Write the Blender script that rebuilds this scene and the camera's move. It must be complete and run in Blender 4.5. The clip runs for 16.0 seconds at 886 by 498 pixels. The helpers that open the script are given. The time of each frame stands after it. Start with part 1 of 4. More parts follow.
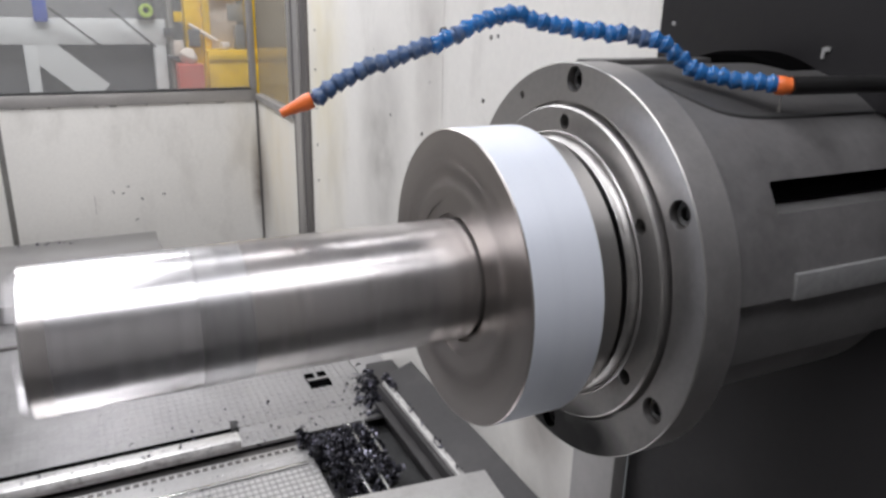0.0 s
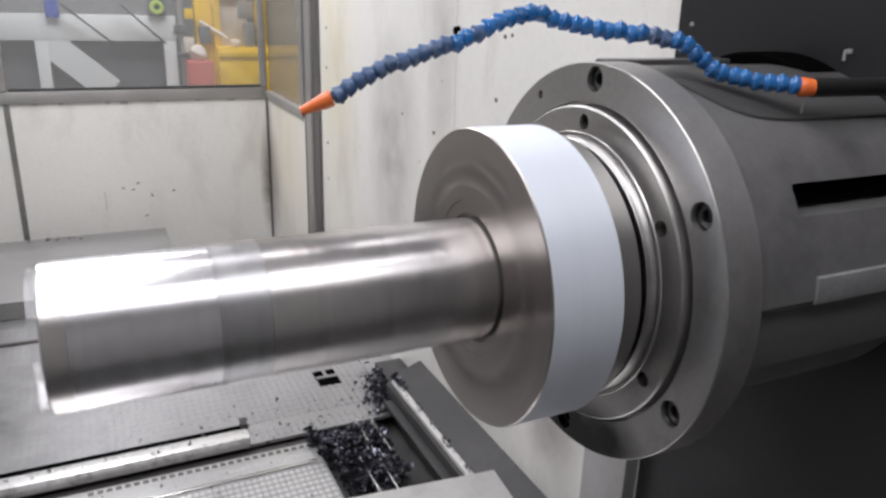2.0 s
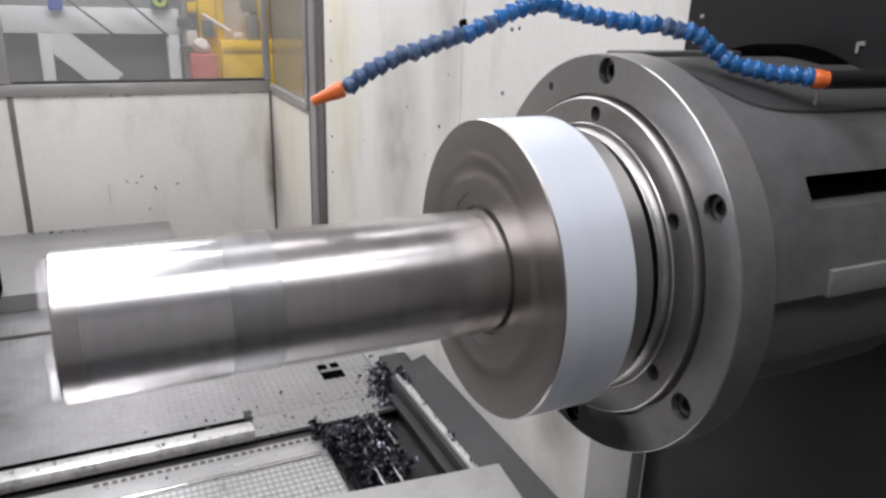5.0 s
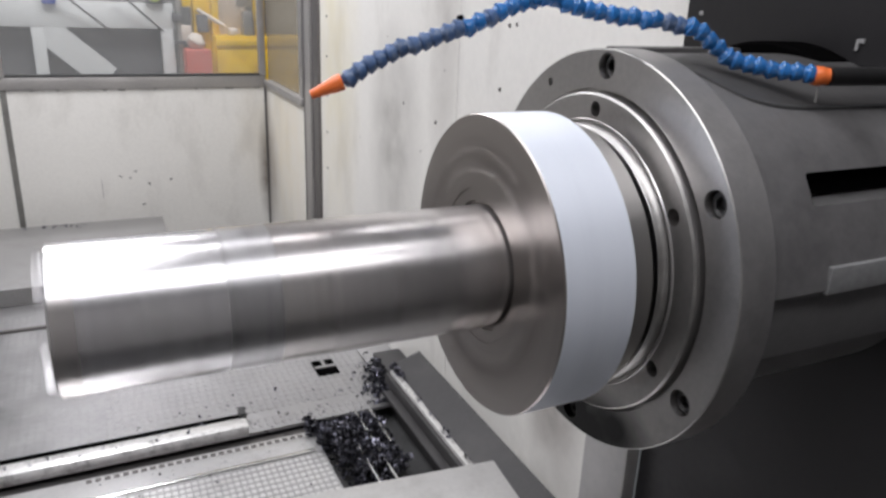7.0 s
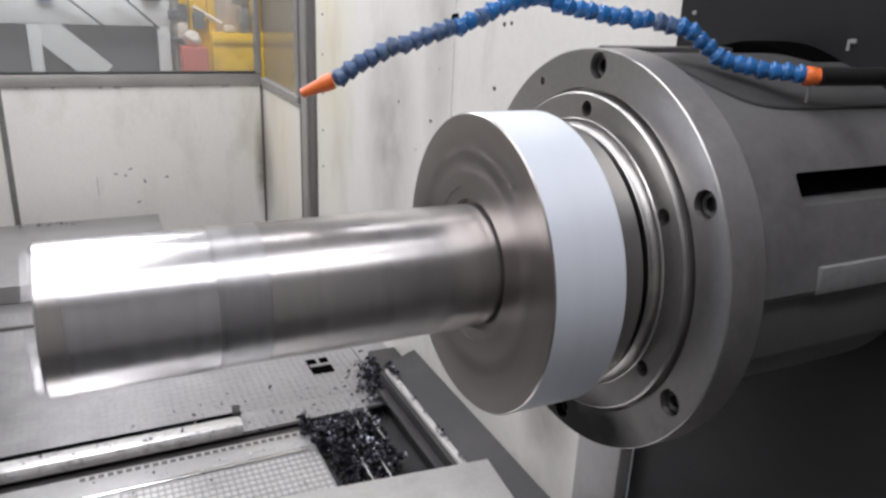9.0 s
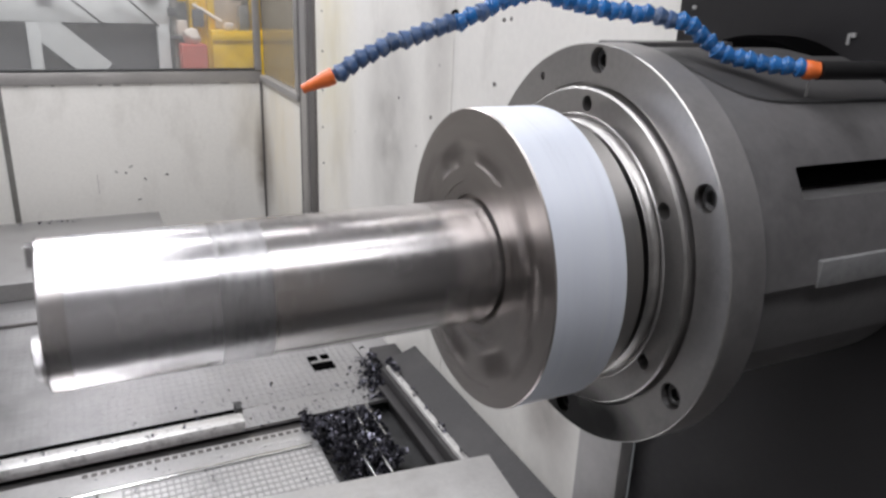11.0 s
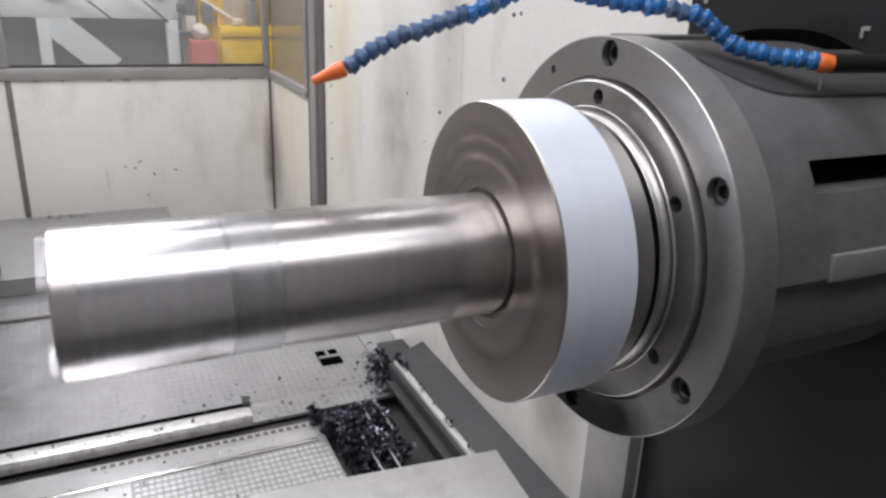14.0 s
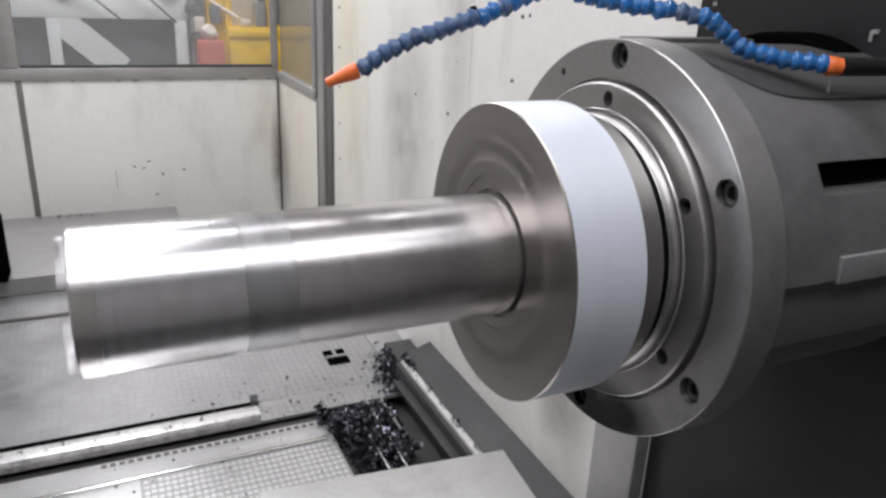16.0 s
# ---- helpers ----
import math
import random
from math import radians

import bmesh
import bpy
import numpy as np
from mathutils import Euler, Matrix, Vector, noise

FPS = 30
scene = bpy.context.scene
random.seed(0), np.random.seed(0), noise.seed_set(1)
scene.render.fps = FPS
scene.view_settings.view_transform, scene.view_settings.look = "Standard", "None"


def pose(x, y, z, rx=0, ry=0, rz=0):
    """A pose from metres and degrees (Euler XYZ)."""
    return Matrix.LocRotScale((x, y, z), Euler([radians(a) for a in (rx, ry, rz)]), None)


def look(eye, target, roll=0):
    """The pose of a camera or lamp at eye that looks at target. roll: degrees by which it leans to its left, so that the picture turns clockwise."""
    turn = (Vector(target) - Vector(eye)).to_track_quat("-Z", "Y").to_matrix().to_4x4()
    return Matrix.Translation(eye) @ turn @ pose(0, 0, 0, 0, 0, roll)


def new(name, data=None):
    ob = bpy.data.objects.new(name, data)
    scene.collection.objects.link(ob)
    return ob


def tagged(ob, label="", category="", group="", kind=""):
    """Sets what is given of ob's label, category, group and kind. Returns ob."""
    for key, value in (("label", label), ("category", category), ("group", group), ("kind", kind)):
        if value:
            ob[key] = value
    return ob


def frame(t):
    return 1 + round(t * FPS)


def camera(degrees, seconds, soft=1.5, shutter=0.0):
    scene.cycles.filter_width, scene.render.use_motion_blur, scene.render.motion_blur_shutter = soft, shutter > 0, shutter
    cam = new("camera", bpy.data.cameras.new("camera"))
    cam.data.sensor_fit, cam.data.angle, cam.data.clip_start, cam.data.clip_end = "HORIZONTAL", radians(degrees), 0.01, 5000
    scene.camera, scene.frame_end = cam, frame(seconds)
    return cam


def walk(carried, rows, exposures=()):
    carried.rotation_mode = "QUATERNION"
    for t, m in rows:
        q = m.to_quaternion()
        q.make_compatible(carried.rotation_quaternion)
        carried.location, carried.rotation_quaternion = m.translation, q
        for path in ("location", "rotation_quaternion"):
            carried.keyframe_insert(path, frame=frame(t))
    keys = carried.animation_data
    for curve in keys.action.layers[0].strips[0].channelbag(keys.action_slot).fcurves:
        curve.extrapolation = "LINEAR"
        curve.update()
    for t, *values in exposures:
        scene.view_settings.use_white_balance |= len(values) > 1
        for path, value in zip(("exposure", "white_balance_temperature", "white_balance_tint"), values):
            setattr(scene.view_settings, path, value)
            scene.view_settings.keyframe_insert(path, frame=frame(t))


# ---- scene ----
cam = camera(62.26, 16.0, soft=2.7, shutter=2.0)
walk(cam, [
    (0.0, pose(-0.5192, -0.7207, 0.3055, 71.54, -1.22, -25.70)),
    (0.5, pose(-0.5189, -0.7149, 0.3047, 71.23, -1.27, -25.43)),
    (1.0, pose(-0.5222, -0.7143, 0.3056, 71.54, -1.25, -25.38)),
    (1.5, pose(-0.5262, -0.7115, 0.3057, 71.41, -1.43, -25.11)),
    (2.0, pose(-0.5300, -0.7121, 0.3050, 71.44, -1.60, -25.07)),
    (2.5, pose(-0.5328, -0.7132, 0.3060, 71.62, -1.67, -24.91)),
    (3.0, pose(-0.5373, -0.7139, 0.3049, 71.57, -1.76, -24.83)),
    (3.5, pose(-0.5377, -0.7105, 0.3027, 71.41, -1.75, -24.65)),
    (4.0, pose(-0.5347, -0.7078, 0.3013, 71.24, -1.69, -24.83)),
    (6.5, pose(-0.5456, -0.7049, 0.2988, 70.92, -2.04, -25.11)),
    (7.0, pose(-0.5419, -0.7011, 0.2962, 70.86, -2.21, -25.25)),
    (7.5, pose(-0.5437, -0.7016, 0.2949, 70.68, -2.20, -25.17)),
    (8.0, pose(-0.5434, -0.7025, 0.2952, 70.85, -2.33, -25.25)),
    (8.5, pose(-0.5386, -0.7039, 0.2970, 70.83, -2.40, -25.38)),
    (9.0, pose(-0.5354, -0.7036, 0.2974, 70.73, -2.39, -25.42)),
    (11.5, pose(-0.5375, -0.7061, 0.2945, 70.38, -2.11, -25.40)),
    (12.0, pose(-0.5371, -0.7014, 0.2908, 70.21, -2.24, -25.08)),
    (12.5, pose(-0.5370, -0.7015, 0.2914, 70.07, -2.29, -25.09)),
    (13.0, pose(-0.5391, -0.7032, 0.2910, 70.11, -2.22, -25.02)),
    (13.5, pose(-0.5363, -0.7029, 0.2900, 70.14, -2.39, -25.38)),
    (14.0, pose(-0.5401, -0.7047, 0.2914, 70.23, -2.22, -24.86)),
    (14.5, pose(-0.5438, -0.7070, 0.2912, 70.24, -2.41, -24.65)),
    (15.0, pose(-0.5474, -0.7078, 0.2928, 70.40, -2.17, -24.29)),
    (15.5, pose(-0.5471, -0.7099, 0.2940, 70.38, -2.24, -24.44)),
    (16.0, pose(-0.5491, -0.7102, 0.2935, 70.27, -2.31, -24.36)),
], exposures=[(0.0, 0.18), (16.0, 0.18)])

# ---- light: unseen lamps under the enclosure roof and in the hall behind the window ----
world = bpy.data.worlds.new("hall_air")
world.use_nodes = True
scene.world = world
world.node_tree.nodes["Background"].inputs[0].default_value = (0.55, 0.57, 0.6, 1)
world.node_tree.nodes["Background"].inputs[1].default_value = 0.15


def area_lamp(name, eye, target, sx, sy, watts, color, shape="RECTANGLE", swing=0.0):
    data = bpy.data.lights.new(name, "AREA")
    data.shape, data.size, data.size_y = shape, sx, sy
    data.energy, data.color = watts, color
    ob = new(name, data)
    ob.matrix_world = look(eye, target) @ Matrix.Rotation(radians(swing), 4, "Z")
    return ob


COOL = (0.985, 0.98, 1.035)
# work and strip lamps placed from the highlights on the shaft
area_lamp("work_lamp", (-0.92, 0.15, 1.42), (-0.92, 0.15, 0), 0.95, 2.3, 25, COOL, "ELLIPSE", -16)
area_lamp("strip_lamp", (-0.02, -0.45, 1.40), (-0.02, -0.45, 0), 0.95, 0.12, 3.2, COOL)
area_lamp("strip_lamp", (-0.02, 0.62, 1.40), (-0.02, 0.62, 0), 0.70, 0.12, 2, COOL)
# fill light added under the roof to brighten the front sides
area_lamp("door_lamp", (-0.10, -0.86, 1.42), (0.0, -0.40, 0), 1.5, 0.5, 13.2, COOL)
# fill light added to brighten the rear walls
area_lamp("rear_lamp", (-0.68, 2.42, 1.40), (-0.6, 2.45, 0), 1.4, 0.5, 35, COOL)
area_lamp("hall_lamp", (-0.3, 4.9, 2.3), (-0.2, 6.0, -0.2), 3.0, 0.6, 92, COOL)


# ---- materials ----
def material(name, color, rough=0.5, metal=0.0, vary=0.15, scale=6.0, grain=120.0, bump=0.1, dirt=None, dirt_amount=0.0,
             dirt_scale=3.0, stretch=(1, 1, 1), random_piece=0.0, rough_vary=0.1, coat=0.0, islands=0.0, dirt_stretch=(1, 1, 1), stains_and_shade=(), spec=0.5):
    m = bpy.data.materials.new(name)
    m.use_nodes = True
    nt = m.node_tree
    n, l = nt.nodes, nt.links
    b = n["Principled BSDF"]
    b.inputs["Metallic"].default_value = metal
    b.inputs["Coat Weight"].default_value = coat
    b.inputs["Specular IOR Level"].default_value = spec
    co = n.new("ShaderNodeTexCoord")
    mp = n.new("ShaderNodeMapping")
    mp.inputs["Scale"].default_value = stretch
    l.new(co.outputs["Object"], mp.inputs["Vector"])
    big = n.new("ShaderNodeTexNoise")
    big.inputs["Scale"].default_value, big.inputs["Detail"].default_value = scale, 6
    fine = n.new("ShaderNodeTexNoise")
    fine.inputs["Scale"].default_value, fine.inputs["Detail"].default_value = grain, 4
    l.new(mp.outputs[0], big.inputs["Vector"])
    l.new(mp.outputs[0], fine.inputs["Vector"])
    mixn = n.new("ShaderNodeMath")
    mixn.operation = "ADD"
    l.new(big.outputs["Fac"], mixn.inputs[0])
    l.new(fine.outputs["Fac"], mixn.inputs[1])
    mr = n.new("ShaderNodeMapRange")
    mr.inputs["From Min"].default_value, mr.inputs["From Max"].default_value = 0.6, 1.4
    mr.inputs["To Min"].default_value, mr.inputs["To Max"].default_value = 1 - vary, 1 + vary
    l.new(mixn.outputs[0], mr.inputs["Value"])
    hsv = n.new("ShaderNodeHueSaturation")
    hsv.inputs["Color"].default_value = (*color, 1)
    l.new(mr.outputs[0], hsv.inputs["Value"])
    out = hsv.outputs[0]
    if random_piece:
        oi = n.new("ShaderNodeObjectInfo")
        rr = n.new("ShaderNodeMapRange")
        rr.inputs["To Min"].default_value, rr.inputs["To Max"].default_value = 1 - random_piece, 1 + random_piece
        l.new(oi.outputs["Random"], rr.inputs["Value"])
        h2 = n.new("ShaderNodeHueSaturation")
        l.new(out, h2.inputs["Color"])
        l.new(rr.outputs[0], h2.inputs["Value"])
        out = h2.outputs[0]
    if islands:
        ge = n.new("ShaderNodeNewGeometry")
        ri = n.new("ShaderNodeMapRange")
        ri.inputs["To Min"].default_value, ri.inputs["To Max"].default_value = 0.35, islands
        pw = n.new("ShaderNodeMath")
        pw.operation = "POWER"
        pw.inputs[1].default_value = 3.0
        l.new(ge.outputs["Random Per Island"], pw.inputs[0])
        l.new(pw.outputs[0], ri.inputs["Value"])
        h3 = n.new("ShaderNodeHueSaturation")
        l.new(out, h3.inputs["Color"])
        l.new(ri.outputs[0], h3.inputs["Value"])
        out = h3.outputs[0]
    if dirt:
        dn = n.new("ShaderNodeTexNoise")
        dn.inputs["Scale"].default_value, dn.inputs["Detail"].default_value = dirt_scale, 8
        dn.inputs["Roughness"].default_value = 0.65
        dm = n.new("ShaderNodeMapping")
        dm.inputs["Scale"].default_value = dirt_stretch
        l.new(co.outputs["Object"], dm.inputs["Vector"])
        l.new(dm.outputs[0], dn.inputs["Vector"])
        dr = n.new("ShaderNodeMapRange")
        dr.inputs["From Min"].default_value, dr.inputs["From Max"].default_value = 0.52, 0.72
        dr.inputs["To Max"].default_value = dirt_amount
        l.new(dn.outputs["Fac"], dr.inputs["Value"])
        mx = n.new("ShaderNodeMixRGB")
        mx.inputs["Color2"].default_value = (*dirt, 1)
        l.new(dr.outputs[0], mx.inputs["Fac"])
        l.new(out, mx.inputs["Color1"])
        out = mx.outputs[0]
    # soft spots of tone: stains, and a few painted light or shade
    for centre, size, tone, amount in stains_and_shade:
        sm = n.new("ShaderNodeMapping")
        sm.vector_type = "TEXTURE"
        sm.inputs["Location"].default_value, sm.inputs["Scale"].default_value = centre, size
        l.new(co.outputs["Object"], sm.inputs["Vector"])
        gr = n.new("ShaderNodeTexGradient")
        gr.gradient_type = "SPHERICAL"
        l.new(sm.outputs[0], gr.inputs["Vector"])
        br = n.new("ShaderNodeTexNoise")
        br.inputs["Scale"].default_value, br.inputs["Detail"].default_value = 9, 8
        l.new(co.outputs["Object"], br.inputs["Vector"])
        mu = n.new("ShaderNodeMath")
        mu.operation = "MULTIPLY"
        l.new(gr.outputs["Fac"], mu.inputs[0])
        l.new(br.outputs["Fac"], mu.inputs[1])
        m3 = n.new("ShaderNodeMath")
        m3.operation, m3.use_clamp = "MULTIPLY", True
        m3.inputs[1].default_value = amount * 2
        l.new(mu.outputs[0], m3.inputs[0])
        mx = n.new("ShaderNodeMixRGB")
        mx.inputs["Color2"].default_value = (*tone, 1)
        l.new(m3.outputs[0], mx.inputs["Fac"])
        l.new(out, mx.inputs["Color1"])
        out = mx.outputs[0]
    l.new(out, b.inputs["Base Color"])
    rm = n.new("ShaderNodeMapRange")
    rm.inputs["From Min"].default_value, rm.inputs["From Max"].default_value = 0.6, 1.4
    rm.inputs["To Min"].default_value, rm.inputs["To Max"].default_value = max(0.03, rough - rough_vary), min(1, rough + rough_vary)
    l.new(mixn.outputs[0], rm.inputs["Value"])
    l.new(rm.outputs[0], b.inputs["Roughness"])
    bp = n.new("ShaderNodeBump")
    bp.inputs["Strength"].default_value, bp.inputs["Distance"].default_value = bump, 0.002
    l.new(fine.outputs["Fac"], bp.inputs["Height"])
    l.new(bp.outputs[0], b.inputs["Normal"])
    return m


def glass(name, tint, haze=0.08, dust=(0.75, 0.75, 0.74)):
    m = bpy.data.materials.new(name)
    m.use_nodes = True
    nt = m.node_tree
    nt.nodes.clear()
    o = nt.nodes.new("ShaderNodeOutputMaterial")
    tr = nt.nodes.new("ShaderNodeBsdfTransparent")
    tr.inputs[0].default_value = (*tint, 1)
    gl = nt.nodes.new("ShaderNodeBsdfGlossy")
    gl.inputs["Roughness"].default_value = 0.12
    gl.inputs["Color"].default_value = (0.9, 0.9, 0.9, 1)
    mx = nt.nodes.new("ShaderNodeMixShader")
    mx.inputs[0].default_value = 0.08
    nt.links.new(tr.outputs[0], mx.inputs[1])
    nt.links.new(gl.outputs[0], mx.inputs[2])
    film = nt.nodes.new("ShaderNodeBsdfDiffuse")
    film.inputs[0].default_value = (*dust, 1)
    m2 = nt.nodes.new("ShaderNodeMixShader")
    m2.inputs[0].default_value = haze
    nt.links.new(mx.outputs[0], m2.inputs[1])
    nt.links.new(film.outputs[0], m2.inputs[2])
    nt.links.new(m2.outputs[0], o.inputs[0])
    return m


M_SHAFT = material("turned_steel", (0.585, 0.575, 0.58), 0.25, 0.92, 0.06, 9, 45, 0.0015, stretch=(0.5, 1, 1), rough_vary=0.08, dirt=(0.37, 0.35, 0.345), dirt_amount=0.6, dirt_scale=14, dirt_stretch=(0.6, 1, 1))
M_SHAFT2 = material("worn_turned_steel", (0.53, 0.51, 0.50), 0.26, 0.92, 0.06, 7, 45, 0.0015, stretch=(0.5, 1, 1), rough_vary=0.08, dirt=(0.38, 0.315, 0.26), dirt_amount=0.65, dirt_scale=12, dirt_stretch=(0.6, 1, 1))
M_BAND = material("scuffed_steel", (0.42, 0.415, 0.415), 0.30, 0.92, 0.35, 40, 120, 0.05, stretch=(1, 1, 1), rough_vary=0.14)
M_FACE = material("machined_face_steel", (0.375, 0.347, 0.33), 0.32, 1.0, 0.18, 10, 90, 0.06, rough_vary=0.10, dirt=(0.20, 0.17, 0.15), dirt_amount=0.45, dirt_scale=9)
M_RIM = material("satin_white_rim", (0.875, 0.92, 1.0), 0.34, 0.30, 0.06, 8, 90, 0.05, stretch=(10, 1, 1), rough_vary=0.08)
M_FLANGE = material("ground_flange_steel", (0.45, 0.437, 0.428), 0.33, 0.92, 0.10, 7, 140, 0.05, rough_vary=0.05, dirt=(0.12, 0.11, 0.10), dirt_amount=0.45, dirt_scale=8, stains_and_shade=(((0, -0.01, -0.222), (0.2, 0.13, 0.07), (0.02, 0.02, 0.02), 1.7), ((0, -0.09, -0.205), (0.2, 0.08, 0.06), (0.03, 0.03, 0.03), 1.2)))
M_TURNED = material("turned_flange_side", (0.46, 0.447, 0.438), 0.48, 0.84, 0.10, 7, 140, 0.05, rough_vary=0.06, dirt=(0.14, 0.13, 0.12), dirt_amount=0.4, dirt_scale=8)
M_RING = material("bright_ring_steel", (0.40, 0.39, 0.375), 0.40, 1.0, 0.2, 12, 80, 0.05)
M_BOLT = material("blackened_bolt", (0.10, 0.10, 0.10), 0.4, 0.9, 0.2, 60, 300, 0.1)
M_HOUSING = material("dark_painted_casting", (0.146, 0.142, 0.141), 0.45, 0.1, 0.2, 5, 90, 0.15, dirt=(0.03, 0.028, 0.026), dirt_amount=0.6, dirt_scale=4)
M_BLACK = material("black_panel_paint", (0.0165, 0.0155, 0.0168), 0.55, 0.0, 0.2, 3, 60, 0.1, dirt=(0.018, 0.017, 0.018), dirt_amount=0.5, spec=0.35)
M_DEEP = material("deep_black", (0.0025, 0.0024, 0.0025), 0.85, 0.0, 0.2, 6, 60, 0.05, spec=0.0)
M_TOPCOVER = material("oily_dark_sheet", (0.075, 0.073, 0.072), 0.4, 0.1, 0.25, 9, 90, 0.1, dirt=(0.10, 0.095, 0.09), dirt_amount=0.6, dirt_scale=7)
M_PAD = material("worn_grey_pad", (0.31, 0.31, 0.307), 0.4, 0.3, 0.2, 14, 120, 0.1)
M_WALL = material("white_enclosure_paint", (0.79, 0.775, 0.735), 0.38, 0.0, 0.05, 2.2, 60, 0.05, dirt=(0.44, 0.42, 0.38), dirt_amount=0.5, dirt_scale=2.6, dirt_stretch=(1, 1, 0.42), stains_and_shade=(
    ((0.345, 3.48, -0.68), (0.055, 0.3, 0.36), (0.16, 0.14, 0.13), 1.0),
    # warm light below the side window, painted into the wall colour
    ((0.36, 3.05, -0.45), (0.3, 0.6, 0.7), (0.82, 0.72, 0.52), 0.55),
    ((0.36, 1.56, -0.15), (0.3, 0.26, 0.42), (0.30, 0.29, 0.27), 0.7),
    ((0.36, 1.18, 0.15), (0.3, 0.12, 0.5), (0.42, 0.40, 0.37), 0.6),
    ((0.36, 0.52, -0.62), (0.3, 0.14, 0.25), (0.30, 0.28, 0.26), 0.9),
    # yellow light reflected beside the post, painted in as a tint
    ((0.36, 2.2, 0.1), (0.3, 0.35, 1.0), (0.74, 0.66, 0.42), 0.5)))
M_SEAMSTRIP = material("grey_green_seam_metal", (0.22, 0.215, 0.20), 0.45, 0.3, 0.25, 14, 90, 0.1)
M_REFLECTOR = material("polished_reflector_steel", (0.80, 0.79, 0.78), 0.24, 1.0, 0.08, 5, 90, 0.04, rough_vary=0.06)
M_TRIM = material("grey_frame_metal", (0.42, 0.405, 0.39), 0.4, 0.6, 0.15, 6, 90, 0.08, stretch=(1, 1, 1))
M_POST = material("dark_post_metal", (0.16, 0.15, 0.145), 0.42, 0.5, 0.2, 6, 90, 0.1)
M_SEAM = material("black_seal_rubber", (0.05, 0.05, 0.05), 0.7, 0.0, 0.2, 20, 100, 0.1)
# the spot paints the dim reflection on the left of the floor
M_PLATE = material("stainless_floor_plate", (0.40, 0.395, 0.395), 0.40, 0.65, 0.12, 4, 90, 0.08, dirt=(0.30, 0.29, 0.28), dirt_amount=0.5, dirt_scale=5, stains_and_shade=(((-0.95, 1.62, -0.93), (0.42, 0.75, 0.2), (0.17, 0.17, 0.17), 0.9),))
M_BAR = material("bright_rail_steel", (0.75, 0.75, 0.74), 0.22, 1.0, 0.12, 10, 90, 0.05, stretch=(1, 10, 10))
# same painted dimming at the left as on the floor plate
M_GROOVE = material("groove_steel", (0.38, 0.375, 0.375), 0.44, 0.6, 0.2, 8, 90, 0.08, dirt=(0.42, 0.41, 0.40), dirt_amount=0.8, dirt_scale=6, stains_and_shade=(((-0.95, 1.62, -0.93), (0.42, 0.75, 0.2), (0.17, 0.17, 0.17), 0.9),))
M_RAIL = material("worn_bright_rail_steel", (0.82, 0.81, 0.80), 0.38, 0.75, 0.15, 14, 120, 0.12, stretch=(0.6, 1, 1), dirt=(0.26, 0.25, 0.245), dirt_amount=0.85, dirt_scale=26)
M_PLATE2 = material("bright_stainless_plate", (0.66, 0.655, 0.65), 0.36, 0.65, 0.10, 4, 90, 0.08, dirt=(0.42, 0.41, 0.4), dirt_amount=0.5, dirt_scale=5)
M_END = material("light_end_paint", (0.50, 0.49, 0.47), 0.6, 0.0, 0.1, 3, 60, 0.05)
# corner strip in a darker grey than the wall
M_CORNER = material("grey_corner_tone", (0.40, 0.39, 0.385), 0.45, 0.0, 0.1, 4, 60, 0.05, dirt=(0.25, 0.24, 0.23), dirt_amount=0.5, dirt_scale=6)
M_STRIP = material("worn_bare_edge", (0.72, 0.71, 0.69), 0.5, 0.3, 0.15, 12, 90, 0.1, dirt=(0.3, 0.29, 0.28), dirt_amount=0.6, dirt_scale=14)
M_BEAM = material("grey_beam_paint", (0.052, 0.050, 0.051), 0.5, 0.1, 0.25, 6, 80, 0.1, dirt=(0.088, 0.084, 0.082), dirt_amount=0.5, dirt_scale=8)
M_COVER = material("grey_way_cover_steel", (0.31, 0.305, 0.30), 0.42, 0.5, 0.12, 4, 90, 0.06, dirt=(0.22, 0.21, 0.2), dirt_amount=0.5, dirt_scale=5)
M_PIT = material("dark_chip_trough", (0.10, 0.10, 0.10), 0.5, 0.5, 0.3, 8, 90, 0.1)
M_CHIP = material("blued_steel_chip", (0.075, 0.075, 0.092), 0.30, 0.9, 0.4, 60, 200, 0.1, islands=4.2)
M_HOSE = material("blue_hose_plastic", (0.022, 0.130, 0.36), 0.22, 0.0, 0.3, 60, 400, 0.08, dirt=(0.17, 0.23, 0.31), dirt_amount=0.75, dirt_scale=90, random_piece=0.18)
M_HOSE_OLD = material("dusty_blue_hose_plastic", (0.050, 0.095, 0.20), 0.40, 0.0, 0.3, 60, 400, 0.1, dirt=(0.24, 0.27, 0.31), dirt_amount=0.85, dirt_scale=90, random_piece=0.2)
M_ORANGE = material("orange_nozzle_plastic", (0.75, 0.16, 0.035), 0.4, 0.0, 0.12, 30, 200, 0.05)
M_PIPE = material("black_pipe", (0.018, 0.0175, 0.0175), 0.4, 0.2, 0.2, 20, 100, 0.05)
M_DOT = material("dark_dirt_speck", (0.08, 0.075, 0.07), 0.7, 0.0, 0.2, 30, 100, 0.05)
M_GREY = material("enclosure_grey_paint", (0.34, 0.33, 0.325), 0.6, 0.0, 0.1, 3, 60, 0.05)
M_ROOF = material("roof_panel_paint", (0.45, 0.45, 0.45), 0.6, 0.0, 0.1, 3, 60, 0.05)
M_HALLWHITE = material("white_frame_paint", (0.72, 0.72, 0.73), 0.5, 0.0, 0.08, 4, 60, 0.05)
M_HALLDARK = material("dark_hall_panel", (0.13, 0.13, 0.14), 0.6, 0.0, 0.3, 2, 30, 0.05)
